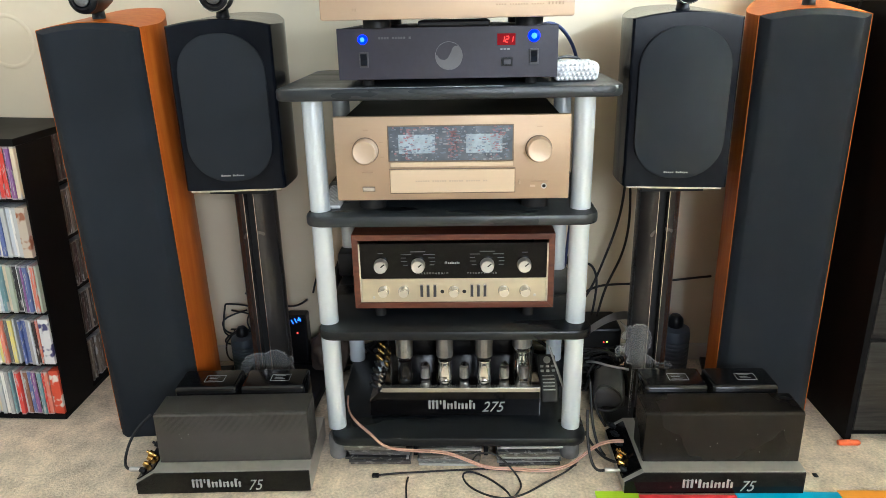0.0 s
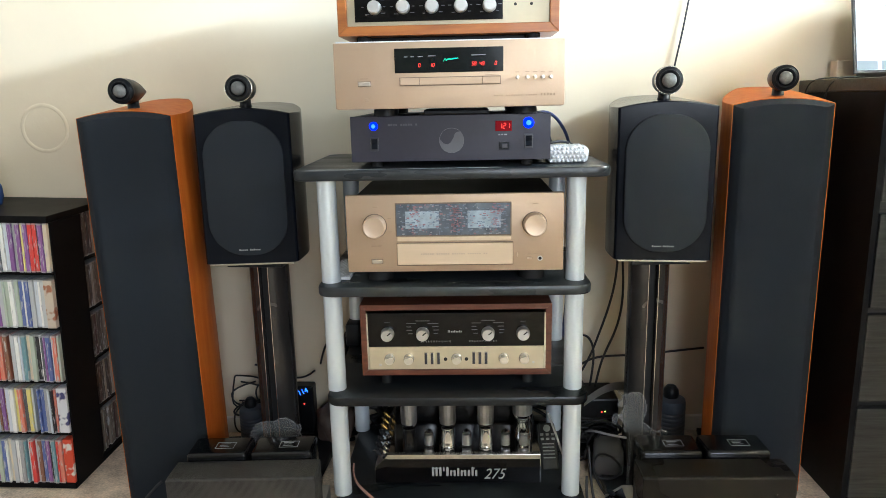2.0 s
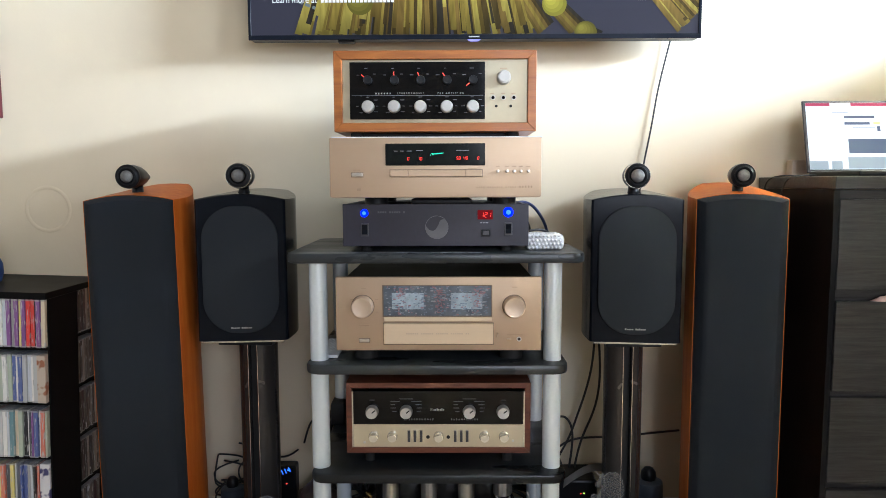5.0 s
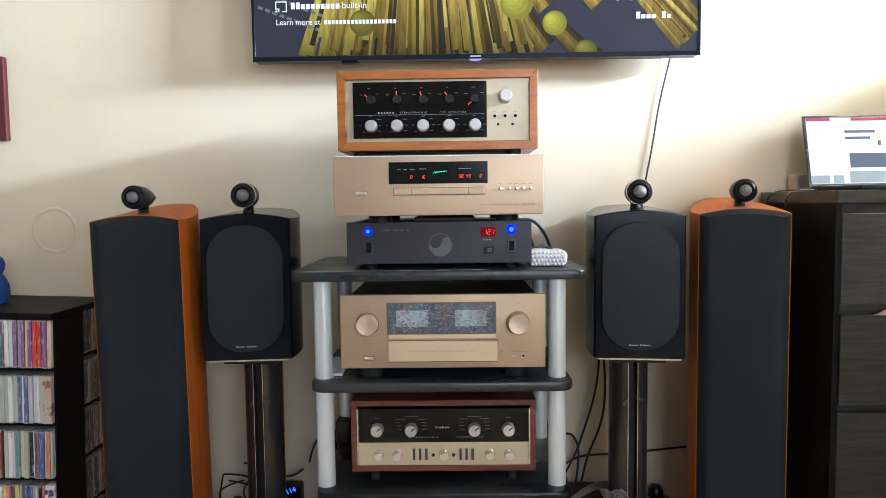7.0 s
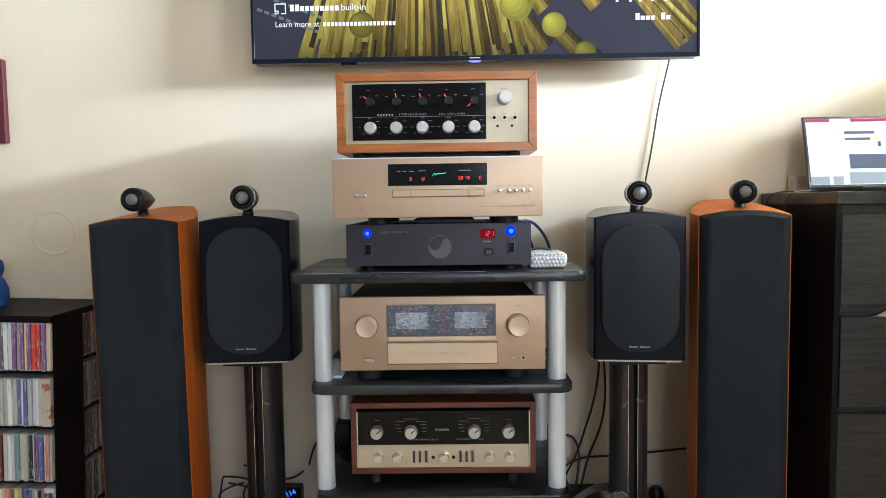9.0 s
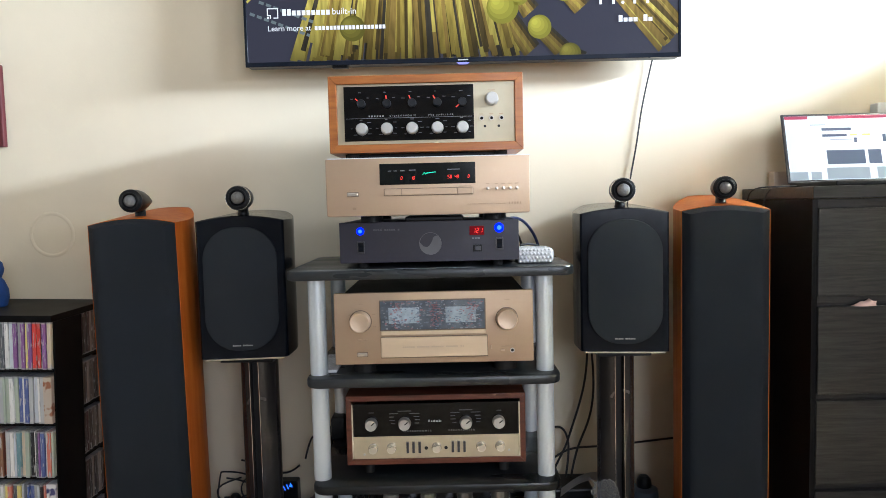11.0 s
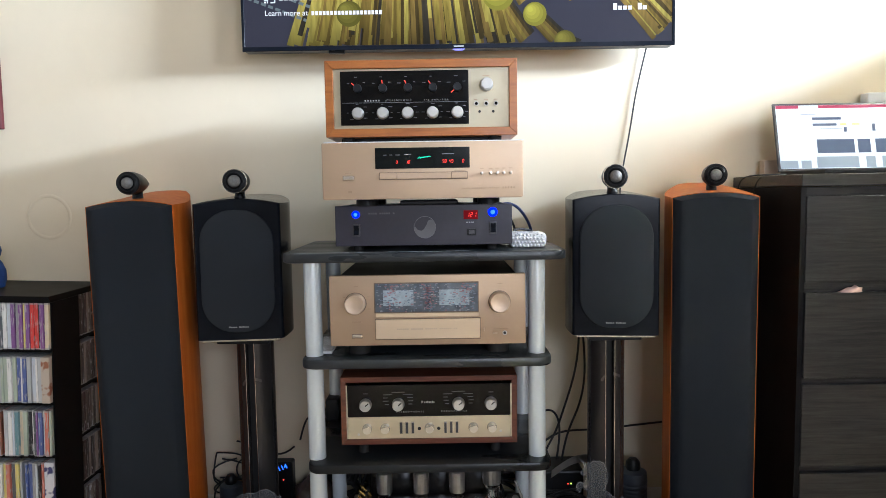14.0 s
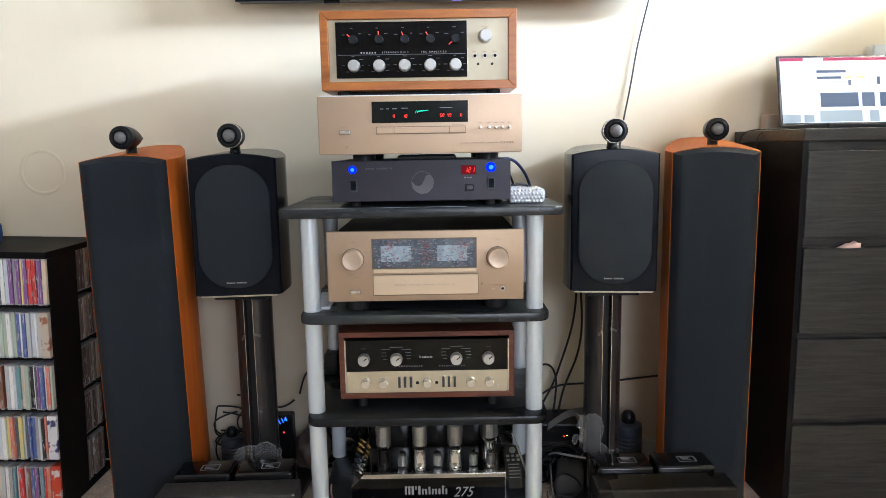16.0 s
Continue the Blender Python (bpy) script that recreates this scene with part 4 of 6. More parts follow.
def mono_amp(m, cover, label):
    t = thing("valve_amplifier", m, label, "amplifier", "mono valve amplifiers")
    face = [(-0.19, 0.004), (0.19, 0.004), (0.19, 0.058), (-0.15, 0.058), (-0.19, 0.032)]
    part("chassis", slab(face, 0.001, 0.205, axis="y"), NICKEL, t, "polished steel chassis with sloping end")
    part("nameplate", slab([(-0.189, 0.005), (0.189, 0.005), (0.189, 0.0555), (-0.1495, 0.0555), (-0.189, 0.031)], -0.0025, 0.001, axis="y"), BLACKGLASS, t, "black glass nameplate")
    blackletter(t, -0.067, -0.0027, 0.0185, 0.023, 0.112, NAMEPRINT)
    text("75", 0.068, -0.0027, 0.022, 0.038, NAMEPRINT, t, slant=0.35, squeeze=0.8, name="model_number")
    part("cover", slab([(0.033, 0.0585), (0.119, 0.0585), (0.117, 0.178), (0.040, 0.1785), (0.035, 0.175)], -0.145, 0.188, 0.0025, axis="x"), cover, t, "dark cover over the valves")
    for x0, x1 in ((-0.128, 0.014), (0.022, 0.168)):
        b = part("transformer", box(x0, x1, 0.120, 0.206, 0.0582, 0.194, 0.009, 3), CANBLACK, t, "glossy black transformer can")
        soft(b, 40)
        cx = (x0 + x1) / 2 + 0.012
        lab = bmesh.new()
        for a in ((-0.022, 0.022, 0.146, 0.1468), (-0.022, 0.022, 0.1742, 0.175), (-0.022, -0.0212, 0.146, 0.175), (0.0212, 0.022, 0.146, 0.175)):
            box(cx + a[0], cx + a[1], a[2], a[3], 0.194, 0.1946, bm=lab)
        for k in range(3):
            box(cx - 0.014, cx + 0.010 - 0.005 * (k % 2), 0.154 + 0.007 * k, 0.1546 + 0.007 * k, 0.194, 0.1945, bm=lab)
        tagged(part("label_plate", lab, NAMEPRINT, b), "small silver printed label", kind="stuff")
    part("terminal_board", slab([(-0.193, 0.034), (-0.153, 0.060), (-0.151, 0.057), (-0.19, 0.0315)], 0.012, 0.19, axis="y"), BLACKGLASS, t, "black sloping terminal panel")
    for i in range(4):
        soft(part("binding_post", lathe([(0.004, 0), (0.004, 0.006), (0.0065, 0.007), (0.0065, 0.017), (0.003, 0.018), (0.003, 0.024), (0.0001, 0.024)], 14, "z"), SATIN if i else BRASS, t, "binding post",
                  m=pose(-0.172, 0.075 + 0.035 * i, 0.048, 0, -57, 0)), 40)
    for i in range(3):
        soft(part("input_socket", lathe([(0.0065, 0), (0.0065, 0.008), (0.0045, 0.012), (0.0001, 0.012)], 14, "z"), BRASS if i else SATIN, t, m=pose(-0.182, 0.03 + 0.022 * i, 0.040, 0, -57, 0)), 40)
    for x in (-0.16, 0.16):
        for y in (0.03, 0.18):
            part("foot", lathe([(0.012, 0), (0.012, 0.0045)], 16, "z"), RUBBER, t, m=pose(x, y, 0))
    return t


mono_amp(pose(-0.507, -0.111, 0, 0, 0, 2), CAGE, "mono valve amplifier with perforated dark cover on carpet")
mono_amp(pose(0.549, -0.109, 0, 0, 0, 0.3), CAGESMOKE, "mono valve amplifier with smoked cover on carpet")


def valve(parent, x, y, z, r, h, base_h=0.0, base=SATIN):
    v = part("valve", lathe([(r * (0.7 if base_h else 0.94), base_h), (r, base_h + h * 0.14), (r, base_h + h * 0.72), (r * 0.86, base_h + h * 0.86), (r * 0.5, base_h + h * 0.95), (r * 0.16, base_h + h), (0.0001, base_h + h * 1.06)], 24, "z"),
             GLASSVALVE, parent, "silvered glass valve", m=pose(x, y, z))
    soft(v, 50)
    part("electrode", lathe([(r * 0.62, base_h + h * 0.1), (r * 0.62, base_h + h * 0.68), (r * 0.5, base_h + h * 0.7)], 12, "z"), VALVEGREY, v)
    part("getter", lathe([(r * 0.83, base_h + h * 0.86), (r * 0.68, base_h + h * 0.905), (r * 0.47, base_h + h * 0.945)], 20, "z"), CHROME, v, "mirror-silver getter patch")
    if base_h:
        soft(part("socket_base", lathe([(r * 0.86, 0), (r * 0.86, base_h * 0.12), (r * 0.8, base_h * 0.16), (r * 0.8, base_h * 0.86), (r * 0.84, base_h * 0.9), (r * 0.84, base_h * 0.97), (r * 0.7, base_h + 0.001)], 24, "z"), base, v, "valve base"), 40)
    return v


GLASSVALVE = clear("valve_glass", (0.96, 0.97, 0.98), 0.02)
VALVEGREY = material("grey_valve_plates", (0.42, 0.42, 0.41), 0.32, 0.7, vary=0.3)
MC = thing("valve_amplifier", pose(-0.004, 0.068, 0.079), "stereo valve amplifier with chrome chassis and bare valves", "amplifier")
part("chassis", slab([(-0.2, 0.004), (0.2, 0.004), (0.2, 0.078), (-0.166, 0.078), (-0.2, 0.045)], 0.001, 0.28, axis="y"), CHROME, MC, "polished chrome chassis")
part("nameplate", slab([(-0.199, 0.005), (0.1985, 0.005), (0.1985, 0.066), (-0.178, 0.066), (-0.199, 0.0445)], -0.002, 0.001, axis="y"), BLACKGLASS, MC, "black glass nameplate")
part("ledge", box(-0.17, 0.2, -0.003, 0.012, 0.067, 0.0795, 0.001), STAINLESS, MC, "pale steel ledge")
blackletter(MC, -0.062, -0.0022, 0.022, 0.025, 0.116, NAMEPRINT)
text("275", 0.088, -0.0022, 0.027, 0.039, NAMEPRINT, MC, slant=0.35, squeeze=0.85, name="model_number")
for x, y, r, base in ((-0.118, 0.046, 0.0205, CANBLACK), (-0.023, 0.046, 0.0205, CHROME), (0.070, 0.046, 0.0205, CHROME), (0.163, 0.095, 0.025, CHROME)):
    valve(MC, x, y, 0.079, r, 0.088, 0.051, base)
for x, y in ((-0.070, 0.040), (0.023, 0.040), (0.118, 0.040), (0.163, 0.038)):
    valve(MC, x, y, 0.079, 0.0116, 0.047)
for x0, x1 in ((-0.172, -0.052), (-0.048, 0.072), (0.076, 0.197)):
    soft(part("transformer", box(x0, x1, 0.17, 0.272, 0.0785, 0.205, 0.008, 3), CANBLACK, MC, "glossy black transformer can"), 40)
for i in range(7):
    soft(part("binding_post", lathe([(0.004, 0), (0.004, 0.006), (0.007, 0.007), (0.007, 0.016), (0.003, 0.017), (0.003, 0.022), (0.0001, 0.022)], 14, "z"), BRASS if i > 3 else SATIN, MC, "terminal post",
              m=pose(-0.188, 0.03 + 0.034 * i, 0.062, 0, -46, 0)), 40)
for i in range(5):
    part("input_socket", lathe([(0.005, 0), (0.005, 0.008), (0.0001, 0.009)], 12, "z"), CHROME, MC, m=pose(-0.176, 0.02 + 0.02 * i, 0.072, 0, -46, 0))


# ---- shelves of discs ----
def disc_case_mesh(w=0.0102, h=0.124, d=0.14):
    bm = box(-w / 2, w / 2, 0, d, 0, h, 0.0008, 1)
    me = bpy.data.meshes.new("disc_case")
    bm.to_mesh(me)
    bm.free()
    return me


CX0, CX1, CY0, CY1, CTOP = -1.45, -1.020, 0.178, 0.488, 0.735
LEAN_M = Matrix.Translation((CX1, 0, 0)) @ pose(0, 0, 0, 0, 1.7, 0) @ Matrix.Translation((-CX1, 0, 0))
TOWER = thing("disc_shelf_tower", LEAN_M, "black wooden disc tower packed with discs on two sides", "shelf")
ROWS_Z = [0.0145 + 0.1445 * i for i in range(5)]
part("top_panel", box(CX0, CX1, CY0, CY1, CTOP - 0.0175, CTOP, 0.0015), BLACKLAM, TOWER)
part("base_panel", box(CX0, CX1, CY0, CY1, 0, 0.0142, 0.0015), BLACKLAM, TOWER)
part("side_panel", box(CX1 - 0.004, CX1, CY0 + 0.012, CY0 + 0.143, 0.0142, CTOP - 0.018), BLACKLAM, TOWER)
part("side_panel", box(CX0, CX0 + 0.014, CY0, CY1, 0.026, CTOP - 0.018), BLACKLAM, TOWER)
part("back_panel", box(CX0 + 0.014, CX1 - 0.150, CY0 + 0.150, CY0 + 0.160, 0.026, CTOP - 0.018), BLACKLAM, TOWER)
part("divider_panel", box(CX1 - 0.15, CX1 - 0.14, CY0 + 0.160, CY1 - 0.012, 0.026, CTOP - 0.018), BLACKLAM, TOWER)
part("back_panel", box(CX0 + 0.014, CX1, CY1 - 0.012, CY1, 0.026, CTOP - 0.018), BLACKLAM, TOWER)
part("divider_panel", box(CX1 - 0.14, CX1, CY0 + 0.1435, CY0 + 0.149, 0.026, CTOP - 0.018), BLACKLAM, TOWER)
for z in ROWS_Z[1:]:
    part("shelf", box(CX0 + 0.014, CX1 - 0.0042, CY0 + 0.008, CY0 + 0.143, z - 0.008, z), BLACKLAM, TOWER)
    part("shelf", box(CX1 - 0.139, CX1 - 0.012, CY0 + 0.150, CY1 - 0.0125, z - 0.008, z), BLACKLAM, TOWER)
case_meshes = []
for w in (0.0102, 0.0102, 0.0055, 0.023):
    me = disc_case_mesh(w)
    me.materials.append(CDPAINT)
    case_meshes.append((w, me))
thick_meshes = {}
for row, base, blot, w in ((0, (0.62, 0.07, 0.03), (0.7, 0.68, 0.64), 0.024), (1, (0.72, 0.72, 0.74), (0.05, 0.05, 0.16), 0.026), (3, (0.55, 0.47, 0.38), (0.32, 0.12, 0.06), 0.022)):
    mat = material("printed_cover", base, 0.4, vary=0.1)
    nt = mat.node_tree
    spots = nt.nodes.new("ShaderNodeTexNoise")
    spots.inputs["Scale"].default_value, spots.inputs["Detail"].default_value = 22, 2
    cut = nt.nodes.new("ShaderNodeMapRange")
    cut.inputs["From Min"].default_value, cut.inputs["From Max"].default_value = 0.5, 0.54
    blend = nt.nodes.new("ShaderNodeMix")
    blend.data_type = "RGBA"
    blend.inputs["A"].default_value, blend.inputs["B"].default_value = (*base, 1), (*blot, 1)
    nt.links.new(nt.nodes["Texture Coordinate"].outputs["Object"], spots.inputs["Vector"])
    nt.links.new(spots.outputs["Fac"], cut.inputs["Value"])
    nt.links.new(cut.outputs["Result"], blend.inputs["Factor"])
    nt.links.new(blend.outputs["Result"], nt.nodes["Principled BSDF"].inputs["Base Color"])
    me = disc_case_mesh(w)
    me.materials.append(mat)
    thick_meshes[row] = (w, me)
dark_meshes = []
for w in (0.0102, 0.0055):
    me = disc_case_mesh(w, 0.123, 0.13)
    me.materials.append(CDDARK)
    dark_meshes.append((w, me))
rng = random.Random(11)
for r, z in enumerate(ROWS_Z):
    x = CX1 - 0.0045
    while x > CX0 + 0.04:
        w, me = rng.choice(case_meshes[:3])
        if r in (0, 1, 3) and x > CX1 - 0.02:
            w, me = thick_meshes[r]
        c = new("disc_case", me)
        c.matrix_basis = LEAN_M @ pose(x - w / 2, CY0 + 0.002 + rng.uniform(-0.006, 0.004), z + 0.0003, 0, rng.uniform(-0.5, 0.5), 0)
        tagged(c, "plastic disc case with printed spine on a shelf", "disc case", "discs in the tower")
        x -= w + rng.uniform(0.0003, 0.0012)
        if r == 1 and abs(x - (CX1 - 0.085)) < 0.008:
            x -= 0.012
    y = CY0 + 0.152
    while y < CY1 - 0.03:
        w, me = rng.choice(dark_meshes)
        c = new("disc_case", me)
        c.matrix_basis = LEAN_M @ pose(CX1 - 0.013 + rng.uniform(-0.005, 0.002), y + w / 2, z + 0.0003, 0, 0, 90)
        tagged(c, "plastic disc case with printed spine darkened for shade, on a shelf", "disc case", "discs in the tower")
        y += w + rng.uniform(0.0003, 0.0012)

# blue toy on the disc tower
TOY = thing("blue_toy", pose(-1.248, 0.33, CTOP), "blue plush toy with two round bulges on the disc tower", "toy")
BLUEPLUSH = material("deep_blue_plush", (0.01, 0.06, 0.24), 0.7, vary=0.25, grain=60, bump=0.5)
soft(part("body", lathe([(0.022, 0), (0.036, 0.008), (0.042, 0.03), (0.041, 0.055), (0.032, 0.078), (0.025, 0.088), (0.03, 0.098), (0.033, 0.112), (0.029, 0.13), (0.016, 0.142), (0.0001, 0.145)], 32, "z"), BLUEPLUSH, TOY), 40)

# discs lying under the rack
EDGES = picked("grey_case_edges", [(0.15, 0.155, 0.155), (0.02, 0.02, 0.022), (0.08, 0.08, 0.085), (0.42, 0.42, 0.42), (0.012, 0.012, 0.014), (0.1, 0.09, 0.08), (0.04, 0.04, 0.045), (0.22, 0.23, 0.23)], writing=0.2, edge=0.0)
flat_meshes = []
for w in (0.0102, 0.0055):
    me = disc_case_mesh(w)
    me.materials.append(EDGES)
    flat_meshes.append((w, me))
for k, (x0, total) in enumerate(((-0.252, 0.050), (-0.087, 0.046), (0.096, 0.048))):
    z = 0.001
    while z < total:
        w, me = flat_meshes[rng.random() < 0.7]
        c = new("disc_case", me)
        c.matrix_basis = pose(x0 + rng.uniform(-0.004, 0.006), -0.014 + rng.uniform(-0.007, 0.007), z + w / 2, 0, 0, rng.uniform(-2, 2)) @ Matrix(((0, 1, 0, 0), (0, 0, 1, 0), (1, 0, 0, 0), (0, 0, 0, 1)))
        tagged(c, "disc case lying flat on the carpet under the rack", "disc case", "discs under the rack")
        z += w + 0.0004
    if k < 2:
        tagged(part("divider_block", box(x0 + 0.150, x0 + 0.160, 0.025, 0.15, 0.0005, 0.05, 0.002), SATIN, None), "black block between stacks of discs", "block")


# ---- chest of drawers ----
DX0, DX1, DY0, DY1 = 0.925, 1.725, 0.085, 0.49
CHEST = thing("chest_of_drawers", pose(0, 0, 0), "black-brown oak chest of drawers, second drawer ajar", "dresser")
part("top_panel", box(DX0, DX1, DY0 - 0.002, DY1, 0.992, 1.0225, 0.0015), BLACKOAK, CHEST)
# side panels take a darker laminate than the oak front, for their shade
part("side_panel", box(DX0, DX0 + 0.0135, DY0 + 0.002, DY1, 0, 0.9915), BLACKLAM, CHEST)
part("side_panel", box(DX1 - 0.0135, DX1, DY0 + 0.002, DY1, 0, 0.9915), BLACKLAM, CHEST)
part("back_panel", box(DX0 + 0.018, DX1 - 0.018, DY1 - 0.008, DY1, 0.03, 0.982), BLACKLAM, CHEST)
part("plinth", box(DX0 + 0.018, DX1 - 0.018, DY0 + 0.03, DY0 + 0.046, 0, 0.03), BLACKLAM, CHEST)
for z0, z1 in ((0.969, 0.991), (0.722, 0.757), (0.486, 0.515), (0.256, 0.286)):
    part("front_rail", box(DX0 + 0.014, DX1 - 0.014, DY0 + 0.022, DY0 + 0.038, z0, z1), BLACKOAK, CHEST)
for z0, z1, out in ((0.754, 0.968, 0.0), (0.5104, 0.727, 0.004), (0.281, 0.492, 0.0), (0.03, 0.2616, 0.0)):
    d = part("drawer", box(DX0 + 0.0145, DX1 - 0.0145, DY0 - out, DY0 + 0.018 - out, z0, z1, 0.0015), BLACKOAK, CHEST, "black-brown oak drawer front")
    part("drawer_box", box(DX0 + 0.03, DX1 - 0.03, DY0 + 0.0395, DY1 - 0.02, z0 + 0.012, z1 - 0.045), BLACKLAM, d)
PINK = material("pale_pink_cotton", (0.62, 0.42, 0.38), 0.85, vary=0.15, grain=60, bump=0.3)
bm = bmesh.new()
bmesh.ops.create_uvsphere(bm, u_segments=24, v_segments=12, radius=1)
for v in bm.verts:
    n = noise.noise(v.co * 2.1)
    v.co = Vector((v.co.x * 0.031 * (1 + 0.3 * n), v.co.y * 0.011, v.co.z * (0.011 + 0.006 * max(0, v.co.x)) * (1 + 0.4 * n)))
cl = part("folded_garment", bm, PINK, None, smooth=True, m=pose(1.056, DY0 + 0.008, 0.7265, 0, -10, 0))
tagged(cl, "pale pink garment poking out of the open drawer", "clothing")

# laptop
LAP = thing("laptop", pose(1.0125, 0.38, 1.0230), "open dark grey laptop showing a web page, on the dresser", "laptop")
LAPGREY = material("dark_grey_aluminium", (0.022, 0.022, 0.025), 0.4, 0.2, vary=0.05)
part("base", box(0, 0.349, -0.24, 0.0, 0, 0.014, 0.004), SATIN, LAP, "black keyboard base")
lid_m = pose(0, 0.002, 0.012, -14) @ Matrix.Diagonal((0.97, 1, 0.865, 1))
lid = part("lid", box(-0.002, 0.362, 0, 0.006, 0, 0.238, 0.002), LAPGREY, LAP, "thin dark-edged lid", m=lid_m)
PAGE = material("lit_page", (0.02, 0.022, 0.025), 0.3, vary=0.04, spec=0.3, emit=(0.74, 0.86, 0.88), power=0.85)
PAGERED = glow("crimson_page_band", (0.4, 0.05, 0.1), 0.7)
PAGEDARK = glow("grey_page_picture", (0.10, 0.13, 0.18), 0.7)
PAGEMID = glow("pale_grey_page_print", (0.32, 0.38, 0.4), 0.7)
PAGEYEL = glow("yellow_page_print", (0.75, 0.72, 0.2), 0.8)
part("screen", box(0.006, 0.354, -0.0012, 0.001, 0.010, 0.230), PAGE, lid, "bright page on the screen")
bars([(0.006, 0.075, 0.219, 0.2295), (0.135, 0.354, 0.219, 0.2295)], -0.0012, PAGERED, lid, "page_band")
bars([(0.113, 0.20, 0.178, 0.187), (0.113, 0.185, 0.157, 0.1655), (0.120, 0.232, 0.062, 0.110), (0.242, 0.28, 0.062, 0.110), (0.295, 0.345, 0.062, 0.11), (0.29, 0.30, 0.137, 0.163), (0.205, 0.214, 0.135, 0.152)], -0.0012, PAGEDARK, lid, "page_picture")
bars([(0.006, 0.058, 0.0105, 0.037), (0.068, 0.098, 0.0105, 0.037), (0.115, 0.24, 0.012, 0.05), (0.262, 0.29, 0.012, 0.05), (0.31, 0.345, 0.012, 0.05)] + [(0.135, 0.2, 0.145, 0.148), (0.08, 0.125, 0.197, 0.2)], -0.0012, PAGEMID, lid, "page_print")
bars([(0.195, 0.215, 0.159, 0.165), (0.23, 0.255, 0.159, 0.165)], -0.0014, PAGEYEL, lid, "page_print")
part("hinge_bar", box(0.03, 0.33, 0.0, 0.014, 0.002, 0.015, 0.003), SATIN, LAP)
for pts in (((1.02, 0.372, 1.028), (0.985, 0.385, 1.0265), (0.945, 0.395, 1.028), (0.918, 0.41, 1.02), (0.913, 0.43, 1.0), (0.912, 0.45, 0.9), (0.912, 0.46, 0.6)),
            ((1.03, 0.35, 1.0265), (0.985, 0.32, 1.0265), (0.94, 0.305, 1.028), (0.917, 0.31, 1.015), (0.914, 0.325, 0.985), (0.913, 0.35, 0.9), (0.912, 0.38, 0.6))):
    tagged(wire("laptop_cable", pts, 0.0022, CABLE), "thin black cable trailing off the dresser", "cable")
WBOX = material("white_plastic_box", (0.7, 0.7, 0.68), 0.4, vary=0.05)
tagged(part("white_box", box(1.302, 1.48, 0.45, 0.49, 1.0230, 1.266, 0.004), WBOX, None), "white carton standing behind the laptop", "box")
CARD = material("pale_card", (0.58, 0.47, 0.36), 0.7, vary=0.15)
tagged(part("small_carton", box(1.003, 1.058, 0.455, 0.49, 1.0230, 1.0715, 0.002), CARD, None), "small pale card box behind the laptop", "box")


# ---- television ----
TVX0, TVX1, TVZ, TVY = -0.523, 0.709, 1.399, 0.39
TV = thing("television", pose(TVX0, TVY, TVZ) @ Matrix.Diagonal(((TVX1 - TVX0) / 1.368, 1, (TVX1 - TVX0) / 1.368, 1)), "wall-mounted flat television showing a yellow picture", "television")
TW, TH = 1.368, 0.79
part("housing", box(0.002, TW - 0.002, 0.004, 0.05, 0.002, TH - 0.002, 0.004), SATIN, TV)
bezel = bmesh.new()
for a in ((0, TW, 0, 0.014), (0, TW, TH - 0.009, TH), (0, 0.009, 0.014, TH - 0.009), (TW - 0.009, TW, 0.014, TH - 0.009)):
    box(a[0], a[1], -0.003, 0.004, a[2], a[3], 0.001, 1, bezel)
part("bezel", bezel, GLOSS, TV, "thin glossy black frame")
part("maker_badge", box(TW / 2 - 0.016, TW / 2 + 0.016, -0.0038, -0.003, 0.0055, 0.009), NAMEPRINT, TV, "small silver badge")
part("status_light", slab([(-0.02, 0.001), (0.02, 0.001), (0.012, -0.004), (-0.012, -0.004)], -0.001, 0.012, axis="y"), glow("violet_status_light", (0.3, 0.3, 0.9), 0.8), TV, m=pose(TW / 2, 0, 0))
part("wall_bracket", box(TW / 2 - 0.2, TW / 2 + 0.2, 0.05, WALL_Y - TVY + 0.002, 0.2, 0.6), SATIN, TV)
part("bracket_foot", box(0.27, 0.32, 0.01, 0.03, -0.006, 0.003, 0.002), SATIN, TV)
SCREENBG = glow("dark_slate_picture", (0.026, 0.026, 0.035), 1.0)
SCR = part("screen", box(0.009, TW - 0.009, 0.0, 0.006, 0.014, TH - 0.009), SCREENBG, TV, "lit screen with a dark slate ground")
P = 0.001725
tones = [glow("picture_yellow", c, 1.0) for c in ((0.24, 0.18, 0.035), (0.13, 0.09, 0.02), (0.33, 0.27, 0.055), (0.06, 0.042, 0.014), (0.18, 0.12, 0.03), (0.035, 0.03, 0.02))]
